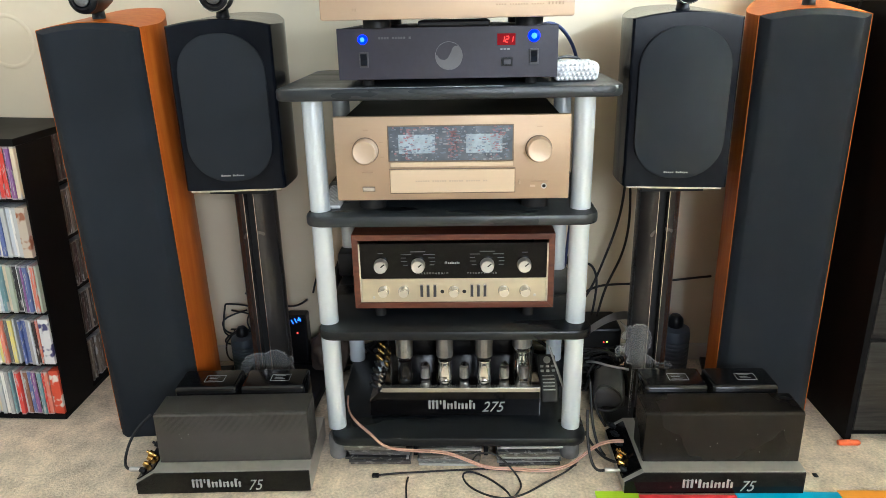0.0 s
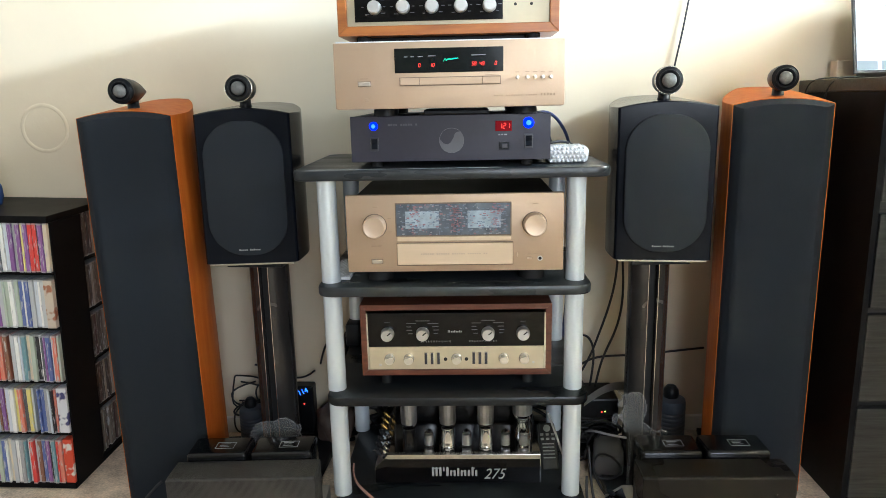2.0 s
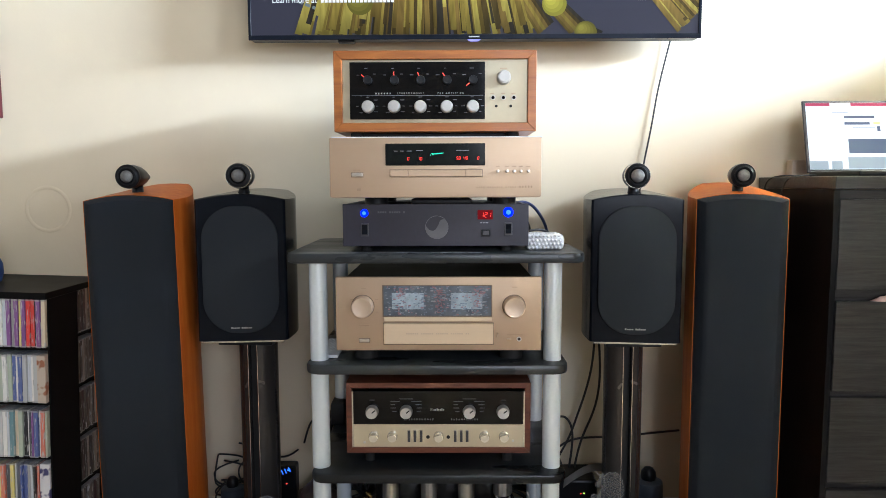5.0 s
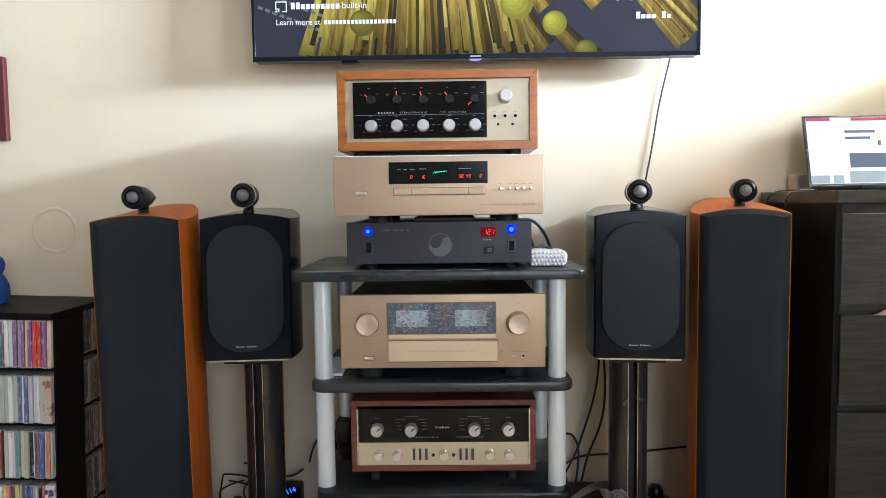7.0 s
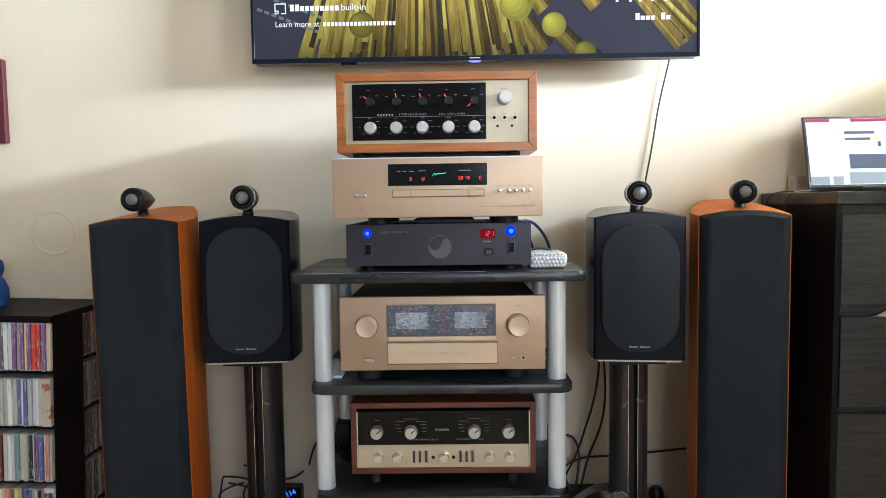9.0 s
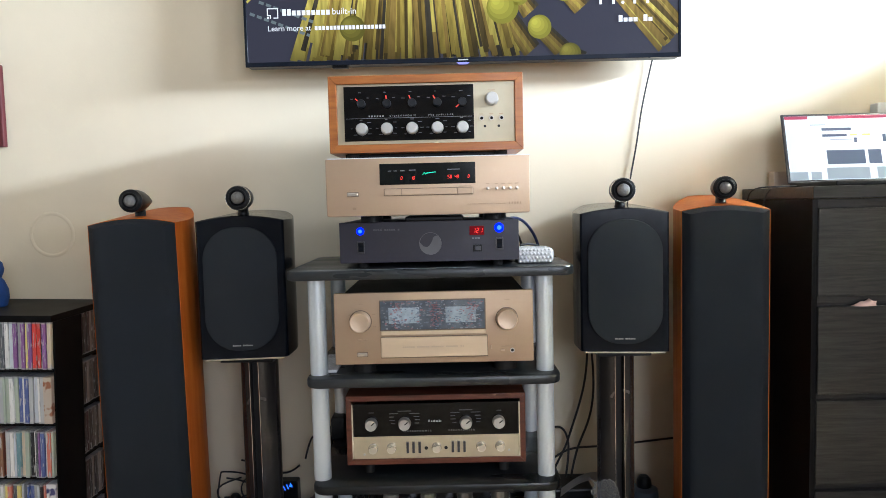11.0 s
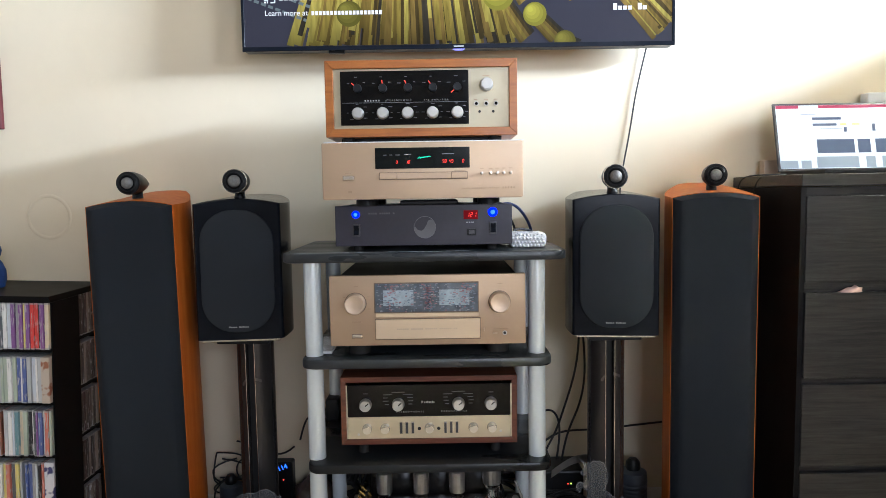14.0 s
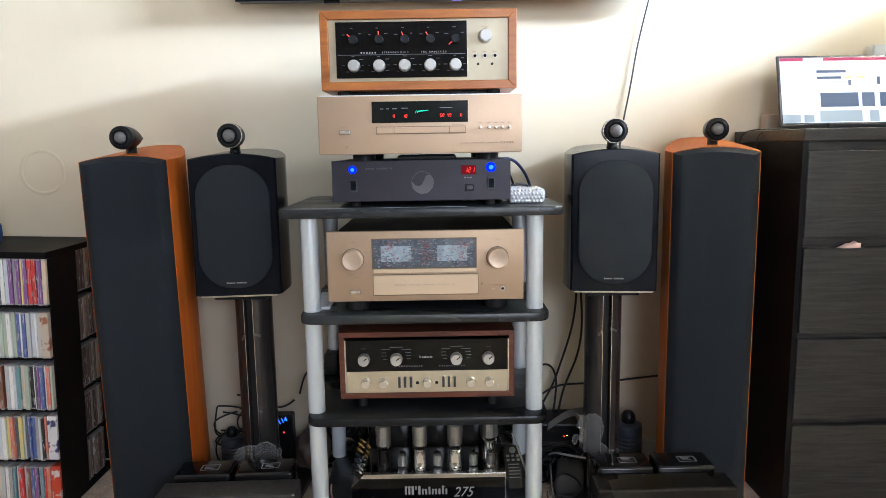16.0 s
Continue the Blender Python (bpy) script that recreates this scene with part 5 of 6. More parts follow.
for t in tones:
    nt = t.node_tree
    tc = nt.nodes["Texture Coordinate"]
    sep = nt.nodes.new("ShaderNodeSeparateXYZ")
    nt.links.new(tc.outputs["Object"], sep.inputs[0])
    fade = nt.nodes.new("ShaderNodeMapRange")
    fade.inputs["From Min"].default_value, fade.inputs["From Max"].default_value = 0.02, 0.20
    fade.inputs["To Min"].default_value, fade.inputs["To Max"].default_value = 0.04, 1.0
    nt.links.new(sep.outputs["Z"], fade.inputs["Value"])
    grain = nt.nodes.new("ShaderNodeMath")
    grain.operation = "MULTIPLY"
    streak = nt.nodes.new("ShaderNodeMapRange")
    streak.inputs["From Min"].default_value, streak.inputs["From Max"].default_value = 0.3, 0.7
    streak.inputs["To Min"].default_value, streak.inputs["To Max"].default_value = 0.45, 1.5
    blot = nt.nodes.new("ShaderNodeTexNoise")
    blot.inputs["Scale"].default_value = 45
    squash = nt.nodes.new("ShaderNodeMapping")
    squash.inputs["Scale"].default_value = (1.6, 1, 0.25)
    nt.links.new(tc.outputs["Object"], squash.inputs["Vector"])
    nt.links.new(squash.outputs["Vector"], blot.inputs["Vector"])
    nt.links.new(blot.outputs["Fac"], streak.inputs["Value"])
    nt.links.new(fade.outputs["Result"], grain.inputs[0])
    nt.links.new(streak.outputs["Result"], grain.inputs[1])
    nt.links.new(grain.outputs[0], nt.nodes["Principled BSDF"].inputs["Emission Strength"])
rng = random.Random(3)
strands = [bmesh.new() for t in tones]


def stroke(bm, x0, z0, x1, z1, w0, w1, y):
    d = Vector((x1 - x0, z1 - z0)).normalized()
    n = Vector((-d.y, d.x))
    zmin, zmax, xmin, xmax = 0.0145, TH - 0.0095, 0.0095, TW - 0.0095
    pts = [(x0 + n.x * w0, z0 + n.y * w0), (x0 - n.x * w0, z0 - n.y * w0), (x1 - n.x * w1, z1 - n.y * w1), (x1 + n.x * w1, z1 + n.y * w1)]
    bm.faces.new([bm.verts.new((min(max(a, xmin), xmax), y, min(max(b, zmin), zmax))) for a, b in pts])


for i in range(230):
    u = rng.random()
    zb = 0.015 + max(0, rng.gauss(0.01, 0.03))
    xb = 0.16 + u * 0.71 + rng.uniform(-0.02, 0.02)
    xt = 0.34 + u * 0.36
    k = rng.randrange(6)
    stroke(strands[k], xb + (xt - xb) * (zb / 0.6), zb, xt, 0.6, rng.uniform(0.004, 0.012), rng.uniform(0.002, 0.006), -0.0003 - 0.00001 * i)
for i in range(40):
    u = rng.random()
    k = rng.randrange(5)
    stroke(strands[k], 1.02 + u * 0.14, 0.36, 1.30 + u * 0.12, 0.02 + u * 0.1 + rng.uniform(0, 0.03), 0.006, 0.008, -0.0003 - 0.00001 * i)
for i in range(12):
    stroke(strands[rng.randrange(3)], 0.01, 0.2 + 0.01 * i, 0.1, 0.28 + 0.012 * i, 0.004, 0.004, -0.0003 - 0.00001 * i)
for t, bm in zip(tones, strands):
    tagged(part("picture_strand", bm, t, SCR), kind="stuff")
teal = glow("picture_teal_dashes", (0.09, 0.11, 0.11), 1.0)
bm = bmesh.new()
for i in range(9):
    for j in range(2):
        x, z = 0.02 + i * 0.022 + j * 0.03, 0.165 - i * 0.0085 + j * 0.035
        stroke(bm, x, z, x + 0.015, z - 0.006, 0.0045, 0.0045, -0.0022)
tagged(part("picture_dashes", bm, teal, SCR), kind="stuff")
ball_t = [[glow("picture_ball", tuple(v * (0.5 + 0.14 * j) for v in c), 1.0) for j in range(5)] for c in ((0.27, 0.25, 0.035), (0.13, 0.115, 0.02))]
for cx, cz, r, k, hx, hz in ((0.34, 0.112, 0.040, 1, 0.33, 0.03), (0.81, 0.165, 0.05, 0, 0.90, 0.03), (0.925, 0.103, 0.037, 0, 0.995, 0.03), (1.02, 0.018, 0.034, 1, 1.05, 0.0), (1.005, 0.215, 0.036, 0, 1.06, 0.16), (0.86, 0.205, 0.035, 0, 0.9, 0.15)):
    for j in range(6):
        hb = bmesh.new()
        o = (j - 2.5) * 0.0062
        stroke(hb, cx + o, cz + o * 0.9, hx + o * 1.3, hz + o * 1.1, 0.0045, 0.0055, -0.0024 - 0.00002 * j)
        part("picture_handle", hb, tones[(1, 4, 0, 4, 3, 5)[j]], SCR)
    for j in range(5):
        db, s, q = bmesh.new(), 1 - 0.19 * j, 0.10 * j * r
        db.faces.new([db.verts.new((cx - q + r * s * math.cos(a), -0.0026 - 0.00003 * j, max(0.0146, cz + q + r * s * math.sin(a)))) for a in [2 * math.pi * i / 32 for i in range(32)]])
        part("picture_ball" if j == 0 else "picture_highlight", db, ball_t[k][j], SCR)
WORD = glow("white_screen_lettering", (0.55, 0.56, 0.56), 1.0)
z1, z2 = (114 - 20) * P + 0.002, (114 - 47) * P
cast = [(0.074, 0.077, z1 - 0.006, z1 + 0.016), (0.074, 0.109, z1 + 0.013, z1 + 0.016), (0.106, 0.109, z1 - 0.016, z1 + 0.016), (0.094, 0.109, z1 - 0.016, z1 - 0.013), (0.074, 0.080, z1 - 0.016, z1 - 0.011), (0.083, 0.086, z1 - 0.016, z1 - 0.008), (0.074, 0.086, z1 - 0.008, z1 - 0.005)]
bars(cast, -0.0028, WORD, SCR, "screen_symbol")
bars([(0.122 + 0.0152 * i, 0.1335 + 0.0152 * i, z1 - 0.008, z1 + (0.012 if i in (0, 1) else 0.007)) for i in range(10)], -0.0028, WORD, SCR, "name_print")
text("built-in", 0.277, -0.003, z1 + 0.001, 0.028, WORD, SCR, align="LEFT", squeeze=0.98, depth=0.0001)
text("Learn more at", 0.074, -0.003, z2 + 0.001, 0.024, WORD, SCR, align="LEFT", squeeze=0.98, depth=0.0001)
bars([(0.222 + 0.0118 * i, 0.2305 + 0.0118 * i, z2 - 0.006, z2 + 0.006) for i in range(19)], -0.0028, WORD, SCR, "address_print")
text("11:44", 1.275, -0.003, 0.192, 0.085, WORD, SCR, align="RIGHT", squeeze=0.95, depth=0.0001)
bars([(1.172 + 0.0155 * i, 1.184 + 0.0155 * i, 0.112, 0.124 + 0.008 * (i in (0, 5))) for i in range(7) if i != 4], -0.0028, WORD, SCR, "name_print")
tagged(wire("television_cable", ((0.661, 0.488, 1.431), (0.653, 0.493, 1.392), (0.626, 0.495, 1.279), (0.617, 0.495, 1.205), (0.601, 0.495, 1.112), (0.587, 0.495, 1.047), (0.573, 0.495, 0.908), (0.559, 0.495, 0.536)), 0.0026, CABLE),
       "black power cable hanging from the television", "cable")

# faint ring on the wall, and things at the far wall's edge
ringm = bmesh.new()
for k in range(72):
    a0, a1 = 2 * math.pi * k / 72, 2 * math.pi * (k + 1) / 72
    q = [(r * math.cos(a), h, r * math.sin(a)) for a in (a0, a1) for r, h in ((0.0585, 0.0), (0.0640, -0.0032), (0.070, 0.0))]
    vs = [ringm.verts.new(c) for c in q]
    for i in range(2):
        ringm.faces.new((vs[i], vs[i + 1], vs[i + 4], vs[i + 3]))
bmesh.ops.remove_doubles(ringm, verts=ringm.verts[:], dist=1e-6)
tagged(soft(part("wall_ring", ringm, WALL, None, m=pose(-1.168, WALL_Y, 0.935)), 60), "faint raised ring in the wall's plaster", "wall mark", kind="structure")


# ---- clutter on and round the rack ----
def bubbles(name, cx, cy, z0, w, d, h, seed, label):
    """A folded pad of bubble wrap: a soft slab with rows of blisters on its top and front."""
    rng = random.Random(seed)
    bm = box(cx - w / 2, cx + w / 2, cy - d / 2, cy + d / 2, z0 + 0.0006, z0 + h, min(h, w) * 0.3, 3)
    bmesh.ops.subdivide_edges(bm, edges=bm.edges[:], cuts=2, use_grid_fill=True)
    for v in bm.verts:
        n = noise.noise(Vector((v.co.x * 30 + seed, v.co.y * 30, v.co.z * 30)))
        v.co += Vector((n, noise.noise(v.co * 25), n if v.co.z > z0 + h * 0.4 else 0)) * h * 0.12
    step = 0.0088
    for j in range(int(d / step)):
        for i in range(int(w / step)):
            x, y = cx - w / 2 + (i + 0.5 + 0.5 * (j % 2)) * step, cy - d / 2 + (j + 0.5) * step
            if x < cx + w / 2 - 0.003:
                blister = bmesh.new()
                bmesh.ops.create_icosphere(blister, subdivisions=1, radius=0.0041, matrix=Matrix.Translation((x, y, z0 + h - 0.0022 + rng.uniform(-0.001, 0.001))))
                merge(blister, bm)
    for j in range(int(h / step)):
        for i in range(int(w / step)):
            x, z = cx - w / 2 + (i + 0.5 + 0.5 * (j % 2)) * step, z0 + (j + 0.65) * step
            if x < cx + w / 2 - 0.003:
                blister = bmesh.new()
                bmesh.ops.create_icosphere(blister, subdivisions=1, radius=0.0041, matrix=Matrix.Translation((x, cy - d / 2 + 0.0020 + rng.uniform(-0.001, 0.001), z)))
                merge(blister, bm)
    return tagged(part(name, bm, BUBBLE, None, smooth=True), label, "packing")


bubbles("bubble_wrap", 0.247, 0.105, 0.854, 0.086, 0.12, 0.034, 3, "crumpled clear bubble wrap on the top shelf")
bubbles("bubble_wrap", -0.262, 0.13, 0.601, 0.05, 0.18, 0.008, 7, "scrap of bubble wrap beside the amplifier")
tagged(part("foam_sheet", box(-0.228, 0.225, -0.046, 0.28, 1.1062, 1.1083, 0.0006), BUBBLE, None), "thin white foam sheet under the teak preamplifier", "packing")
tagged(part("black_pad", box(-0.06, 0.075, 0.0, 0.16, 0.963, 0.974, 0.003), SATIN, None), "flat black slab lying on the power conditioner", "pad")
DUST_GLINT = material("grey_shelf_dust", (0.24, 0.25, 0.255), 0.9, vary=0.5, grain=120, bump=0.4)


def dust_film(x0, x1, y0, depth, z, seed, label):
    """A thin film of dust with a ragged edge."""
    n = 60
    front = [(x0 + (x1 - x0) * k / n, y0) for k in range(n + 1)]
    back = [(x, y + depth * (0.3 + 0.9 * abs(noise.noise(Vector((x * 30, seed, 0)))) + 0.25 * noise.noise(Vector((x * 130, seed, 2))))) for x, y in reversed(front)]
    return tagged(part("shelf_dust", slab(front + back, z, z + 0.0005), DUST_GLINT, None), label, "dust", kind="stuff")


dust_film(-0.31, 0.10, -0.0125, 0.018, 0.8541, 2.0, "grey dust along the top shelf's front edge")

# patch of the shelf wiped clean of dust
outline = [(0.043 * math.cos(a) * (1 + 0.25 * noise.noise(Vector((math.cos(a) * 2, math.sin(a) * 2, 4)))), 0.016 * math.sin(a) * (1 + 0.35 * noise.noise(Vector((math.cos(a) * 3, math.sin(a) * 3, 1))))) for a in [2 * math.pi * i / 40 for i in range(40)]]
tagged(part("damp_patch", slab(outline, 0.6011, 0.6016), SHELFCLEANSHADED, None, m=pose(-0.116, 0.035, 0)), "dark wiped patch in the dust on the shelf", "stain", kind="stuff")

# cables behind the shelves
for pts, r, m in ((((0.200, 0.300, 0.955), (0.240, 0.360, 0.965), (0.285, 0.420, 0.920), (0.317, 0.430, 0.852), (0.321, 0.433, 0.605), (0.295, 0.439, 0.314)), 0.0042, BLUECABLE),
                  (((0.190, 0.330, 0.950), (0.225, 0.380, 0.940), (0.259, 0.423, 0.880), (0.269, 0.431, 0.802), (0.271, 0.436, 0.508)), 0.0035, CABLE),
                  (((0.215, 0.100, 0.895), (0.240, 0.110, 0.902), (0.270, 0.140, 0.893), (0.300, 0.220, 0.865)), 0.003, CABLE)):
    tagged(wire("rack_cable", pts, r, m), "thick dark cable running down behind the rack", "cable")
for pts in (((0.444, 0.430, 0.611), (0.445, 0.430, 0.525), (0.433, 0.436, 0.430), (0.399, 0.449, 0.321), (0.379, 0.462, 0.243), (0.345, 0.465, 0.188), (0.320, 0.452, 0.130)),
            ((0.451, 0.430, 0.611), (0.462, 0.433, 0.507), (0.466, 0.439, 0.412), (0.444, 0.446, 0.319), (0.407, 0.452, 0.246), (0.390, 0.446, 0.143), (0.360, 0.420, 0.020)),
            ((0.327, 0.462, 0.205), (0.371, 0.475, 0.239), (0.425, 0.481, 0.248), (0.516, 0.488, 0.243), (0.617, 0.491, 0.255), (0.717, 0.493, 0.264)),
            ((0.320, 0.452, 0.304), (0.356, 0.462, 0.330), (0.393, 0.465, 0.303), (0.394, 0.462, 0.234), (0.371, 0.446, 0.124))):
    tagged(wire("speaker_cable", pts, 0.0034, CABLE), "black cable hanging behind the rack", "cable")
for pts in (((-0.603, 0.446, 0.241), (-0.551, 0.452, 0.226), (-0.507, 0.462, 0.262), (-0.524, 0.465, 0.313), (-0.570, 0.468, 0.286), (-0.540, 0.472, 0.203), (-0.473, 0.472, 0.174), (-0.430, 0.462, 0.215)),
            ((-0.408, 0.446, 0.241), (-0.391, 0.452, 0.313), (-0.366, 0.456, 0.325), (-0.358, 0.456, 0.248), (-0.362, 0.452, 0.149)),
            ((-0.364, 0.446, 0.192), (-0.330, 0.446, 0.221), (-0.282, 0.446, 0.241), (-0.214, 0.446, 0.221))):
    tagged(wire("loose_cable", pts, 0.003, CABLE), "tangled black cable near the wall", "cable")

# plug-in meter with blue digits
PLUG = thing("plug_in_meter", pose(-0.465, 0.44, 0.0), "black plug-in power meter showing blue digits", "power meter")
part("housing", box(-0.03, 0.03, 0.004, 0.05, 0.02, 0.17, 0.006), SATIN, PLUG)
part("base", box(-0.05, 0.05, 0.0, 0.05, 0, 0.0205, 0.004), SATIN, PLUG)
digits = text("114", 0.0, 0.0032, 0.155, 0.021, DIGITBLUE, PLUG, name="blue_digits", label="glowing blue digits")
digits.matrix_basis = digits.matrix_basis @ pose(0, 0, 0, 0, 0, 22)
part("red_lamp", lathe([(0.0022, 0), (0.0022, -0.001), (0.0001, -0.0015)], 12), REDLED, PLUG, m=pose(0.002, 0.004, 0.117))

# spray bottle shapes by the stands
BOTTLE = material("slate_blue_plastic", (0.065, 0.078, 0.098), 0.45, vary=0.2)


def canister(m, s, label):
    t = thing("canister", m, label, "container")
    prof = [(0.036, 0), (0.04, 0.004), (0.04, 0.012)]
    for k in range(7):
        prof += [(0.0385, 0.016 + 0.012 * k), (0.041, 0.020 + 0.012 * k), (0.041, 0.025 + 0.012 * k)]
    prof += [(0.0405, 0.112), (0.0385, 0.122), (0.02, 0.128), (0.0001, 0.129)]
    soft(part("body", lathe([(r * s, h * s) for r, h in prof], 32, "z"), BOTTLE, t, "ribbed slate-blue body"), 40)
    soft(part("cap", lathe([(r * s, h * s) for r, h in ((0.02, 0.128), (0.022, 0.134), (0.02, 0.15), (0.012, 0.16), (0.0001, 0.162))], 24, "z"), SATIN, t, "black cap"), 40)
    return t


canister(pose(0.613, 0.443, 0), 1.05, "ribbed slate-blue canister with black cap on carpet")
canister(pose(-0.627, 0.45, 0), 0.84, "dark ribbed canister with black cap on carpet")

# network box, adapter and bags beside the rack
NET = thing("network_box", pose(0.36, 0.36, 0), "black network box with tiny red and green lamps", "router")
part("housing", box(-0.045, 0.085, 0, 0.12, 0.0, 0.165, 0.006), SATIN, NET)
part("lamp", lathe([(0.0018, 0), (0.0018, -0.001), (0.0001, -0.0014)], 12), REDLED, NET, m=pose(0.038, 0, 0.126))
part("lamp", lathe([(0.0018, 0), (0.0018, -0.001), (0.0001, -0.0014)], 12), glow("green_lamp", (0.5, 0.9, 0.1), 2), NET, m=pose(0.047, 0, 0.127))
PAPER = material("grey_plastic_strap", (0.45, 0.43, 0.40), 0.6, vary=0.15)
strap = bmesh.new()
prev = None
for i in range(15):
    u = i / 14
    x, z, y = 0.345 + 0.125 * u, 0.150 + 0.03 * math.sin(u * 2.2), 0.345 + 0.055 * u
    a, b = strap.verts.new((x, y, z)), strap.verts.new((x + 0.004, y + 0.01, z + 0.02))
    if prev:
        strap.faces.new((prev[0], a, b, prev[1]))
    prev = (a, b)
bmesh.ops.solidify(strap, geom=strap.faces[:], thickness=0.002)
tagged(part("grey_strap", strap, PAPER, None, smooth=True), "flat grey ribbon cable draped over the network box", "cable")
BAG = material("grey_moulded_plastic", (0.09, 0.09, 0.09), 0.5, vary=0.25, grain=20)
ADP = thing("power_adapter", pose(0.385, 0.20, 0.0, 0, 0, -12), "grey moulded power adapter lying on the carpet", "power adapter")
soft(part("body", box(-0.04, 0.04, 0, 0.13, 0, 0.075, 0.016, 3), BAG, ADP), 50)
for pts in (((0.345, 0.33, 0.08), (0.35, 0.27, 0.12), (0.375, 0.22, 0.13), (0.41, 0.2, 0.135), (0.43, 0.2, 0.13)),):
    tagged(wire("white_cable", pts, 0.0032, GREYCABLE), "pale grey cable over the adapter", "cable")
for pts in (((0.33, 0.16, 0.06), (0.36, 0.14, 0.04), (0.41, 0.15, 0.05), (0.42, 0.19, 0.06), (0.38, 0.2, 0.09), (0.34, 0.17, 0.1), (0.33, 0.13, 0.07), (0.36, 0.1, 0.03)),
            ((0.30, 0.05, 0.05), (0.315, 0.02, 0.03), (0.33, 0.0, 0.02), (0.34, -0.03, 0.03), (0.352, -0.055, 0.042)),
            ((0.31, 0.12, 0.12), (0.315, 0.09, 0.2), (0.31, 0.06, 0.1), (0.325, 0.03, 0.02), (0.345, 0.02, 0.004))):
    tagged(wire("loose_cable", pts, 0.0032, CABLE), "tangled black cable beside the rack", "cable")

# signal leads plugged into the mono amplifiers
for x, dx in ((-0.715, -1), (0.335, -1)):
    L = thing("signal_lead", pose(x, -0.06, 0.0), "black signal lead with silver plug", "cable")
    soft(part("plug", lathe([(0.004, 0), (0.0055, 0.002), (0.0055, 0.022), (0.004, 0.024), (0.003, 0.034), (0.0001, 0.034)], 16, "x"), KNOBALU, L, "silver plug", m=pose(-0.012, -0.02, 0.040)), 40)
    wire("lead", ((-0.012, -0.02, 0.040), (-0.03, -0.01, 0.036), (-0.04, 0.02, 0.05), (-0.03, 0.06, 0.09), (0.0, 0.09, 0.11)) if x < 0 else
         ((-0.012, -0.02, 0.040), (-0.03, -0.015, 0.03), (-0.042, 0.0, 0.05), (-0.046, 0.03, 0.1), (-0.04, 0.06, 0.14)), 0.0032, CABLE, L)

# bare speaker wire along the front of the rack
for dz, dy in ((0.0, 0.0), (0.002, 0.0042)):
    tagged(wire("speaker_wire", ((-0.262, 0.10 + dy, 0.112 + dz), (-0.262, 0.07, 0.098 + dz), (-0.235, 0.03 + dy, 0.084 + dz), (-0.19, -0.014 + dy, 0.083 + dz), (-0.165, -0.036, 0.062 + dz), (-0.09, -0.038 + dy, 0.056 + dz), (-0.02, -0.039 + dy, 0.056 + dz),
                                 (0.035, -0.042 + dy, 0.028 + dz), (0.08, -0.040 + dy, 0.009 + dz), (0.13, -0.034 + dy, 0.008 + dz), (0.185, -0.046 + dy, 0.007 + dz), (0.245, -0.036 + dy, 0.009 + dz), (0.282, -0.016 + dy, 0.022 + dz), (0.312, -0.004 + dy, 0.046 + dz), (0.345, -0.01 + dy, 0.065 + dz), (0.375, -0.02 + dy, 0.07 + dz)),
                    0.0021, COPPER), "twin copper-coloured speaker wire with clear sheath", "cable")
for pts, r in ((((-0.18, -0.052, 0.004), (-0.15, -0.046, 0.004), (-0.112, -0.043, 0.004), (-0.04, -0.036, 0.004), (0.026, -0.031, 0.004), (0.07, -0.029, 0.006), (0.12, -0.038, 0.005), (0.16, -0.034, 0.004), (0.205, -0.028, 0.004), (0.24, -0.03, 0.006), (0.272, -0.018, 0.008)), 0.0022),
               (((0.275, -0.012, 0.01), (0.25, -0.04, 0.005), (0.215, -0.06, 0.004), (0.18, -0.09, 0.004), (0.14, -0.122, 0.004), (0.095, -0.132, 0.004), (0.054, -0.113, 0.004), (0.022, -0.086, 0.004), (0.009, -0.046, 0.004), (0.03, -0.037, 0.006), (0.065, -0.055, 0.004), (0.1, -0.09, 0.004), (0.12, -0.12, 0.004), (0.125, -0.16, 0.004)), 0.0022),
               (((0.036, -0.034, 0.030), (0.042, -0.036, 0.048), (0.062, -0.038, 0.056), (0.088, -0.040, 0.052), (0.112, -0.044, 0.032), (0.132, -0.052, 0.010), (0.143, -0.075, 0.004), (0.142, -0.1, 0.004), (0.12, -0.13, 0.004), (0.1, -0.16, 0.004)), 0.0022),
               (((-0.108, -0.059, 0.004), (-0.113, -0.08, 0.004), (-0.109, -0.105, 0.004), (-0.107, -0.13, 0.004)), 0.002)):
    tagged(wire("floor_cable", pts, r, CABLE if r > 0.0021 else SATIN), "thin dark cable coiled on the carpet", "cable")
tagged(part("cable_plug", box(-0.19, -0.175, -0.058, -0.047, 0.0005, 0.008, 0.002), SATIN, None), "small black connector lying on the carpet", "plug")

# handset leaning beside the stereo valve amplifier
HAND = thing("remote_handset", pose(0.229, 0.131, 0.0785, -46, 0, 2), "long grey remote control leaning in the rack", "remote control")
soft(part("body", box(-0.022, 0.022, 0.0, 0.02, 0, 0.125, 0.007, 3), material("dark_grey_handset", (0.009, 0.0095, 0.0105), 0.45, vary=0.15), HAND), 50)
HKEY = material("pale_keys", (0.26, 0.26, 0.26), 0.5)
for i in range(5):
    part("key_bar", box(-0.015, 0.015, -0.002, 0.002, 0.03 + 0.009 * i, 0.033 + 0.009 * i, 0.001), HKEY, HAND)
for x in (-0.014, 0.0, 0.014):
    for z in (0.08, 0.092):
        part("key", box(x - 0.004, x + 0.004, -0.002, 0.002, z - 0.003, z + 0.003, 0.001), HKEY, HAND)
part("key_ring", lathe([(0.009, -0.002), (0.009, 0.001), (0.006, 0.001), (0.006, -0.002)], 20), HKEY, HAND, m=pose(0, 0, 0.108))
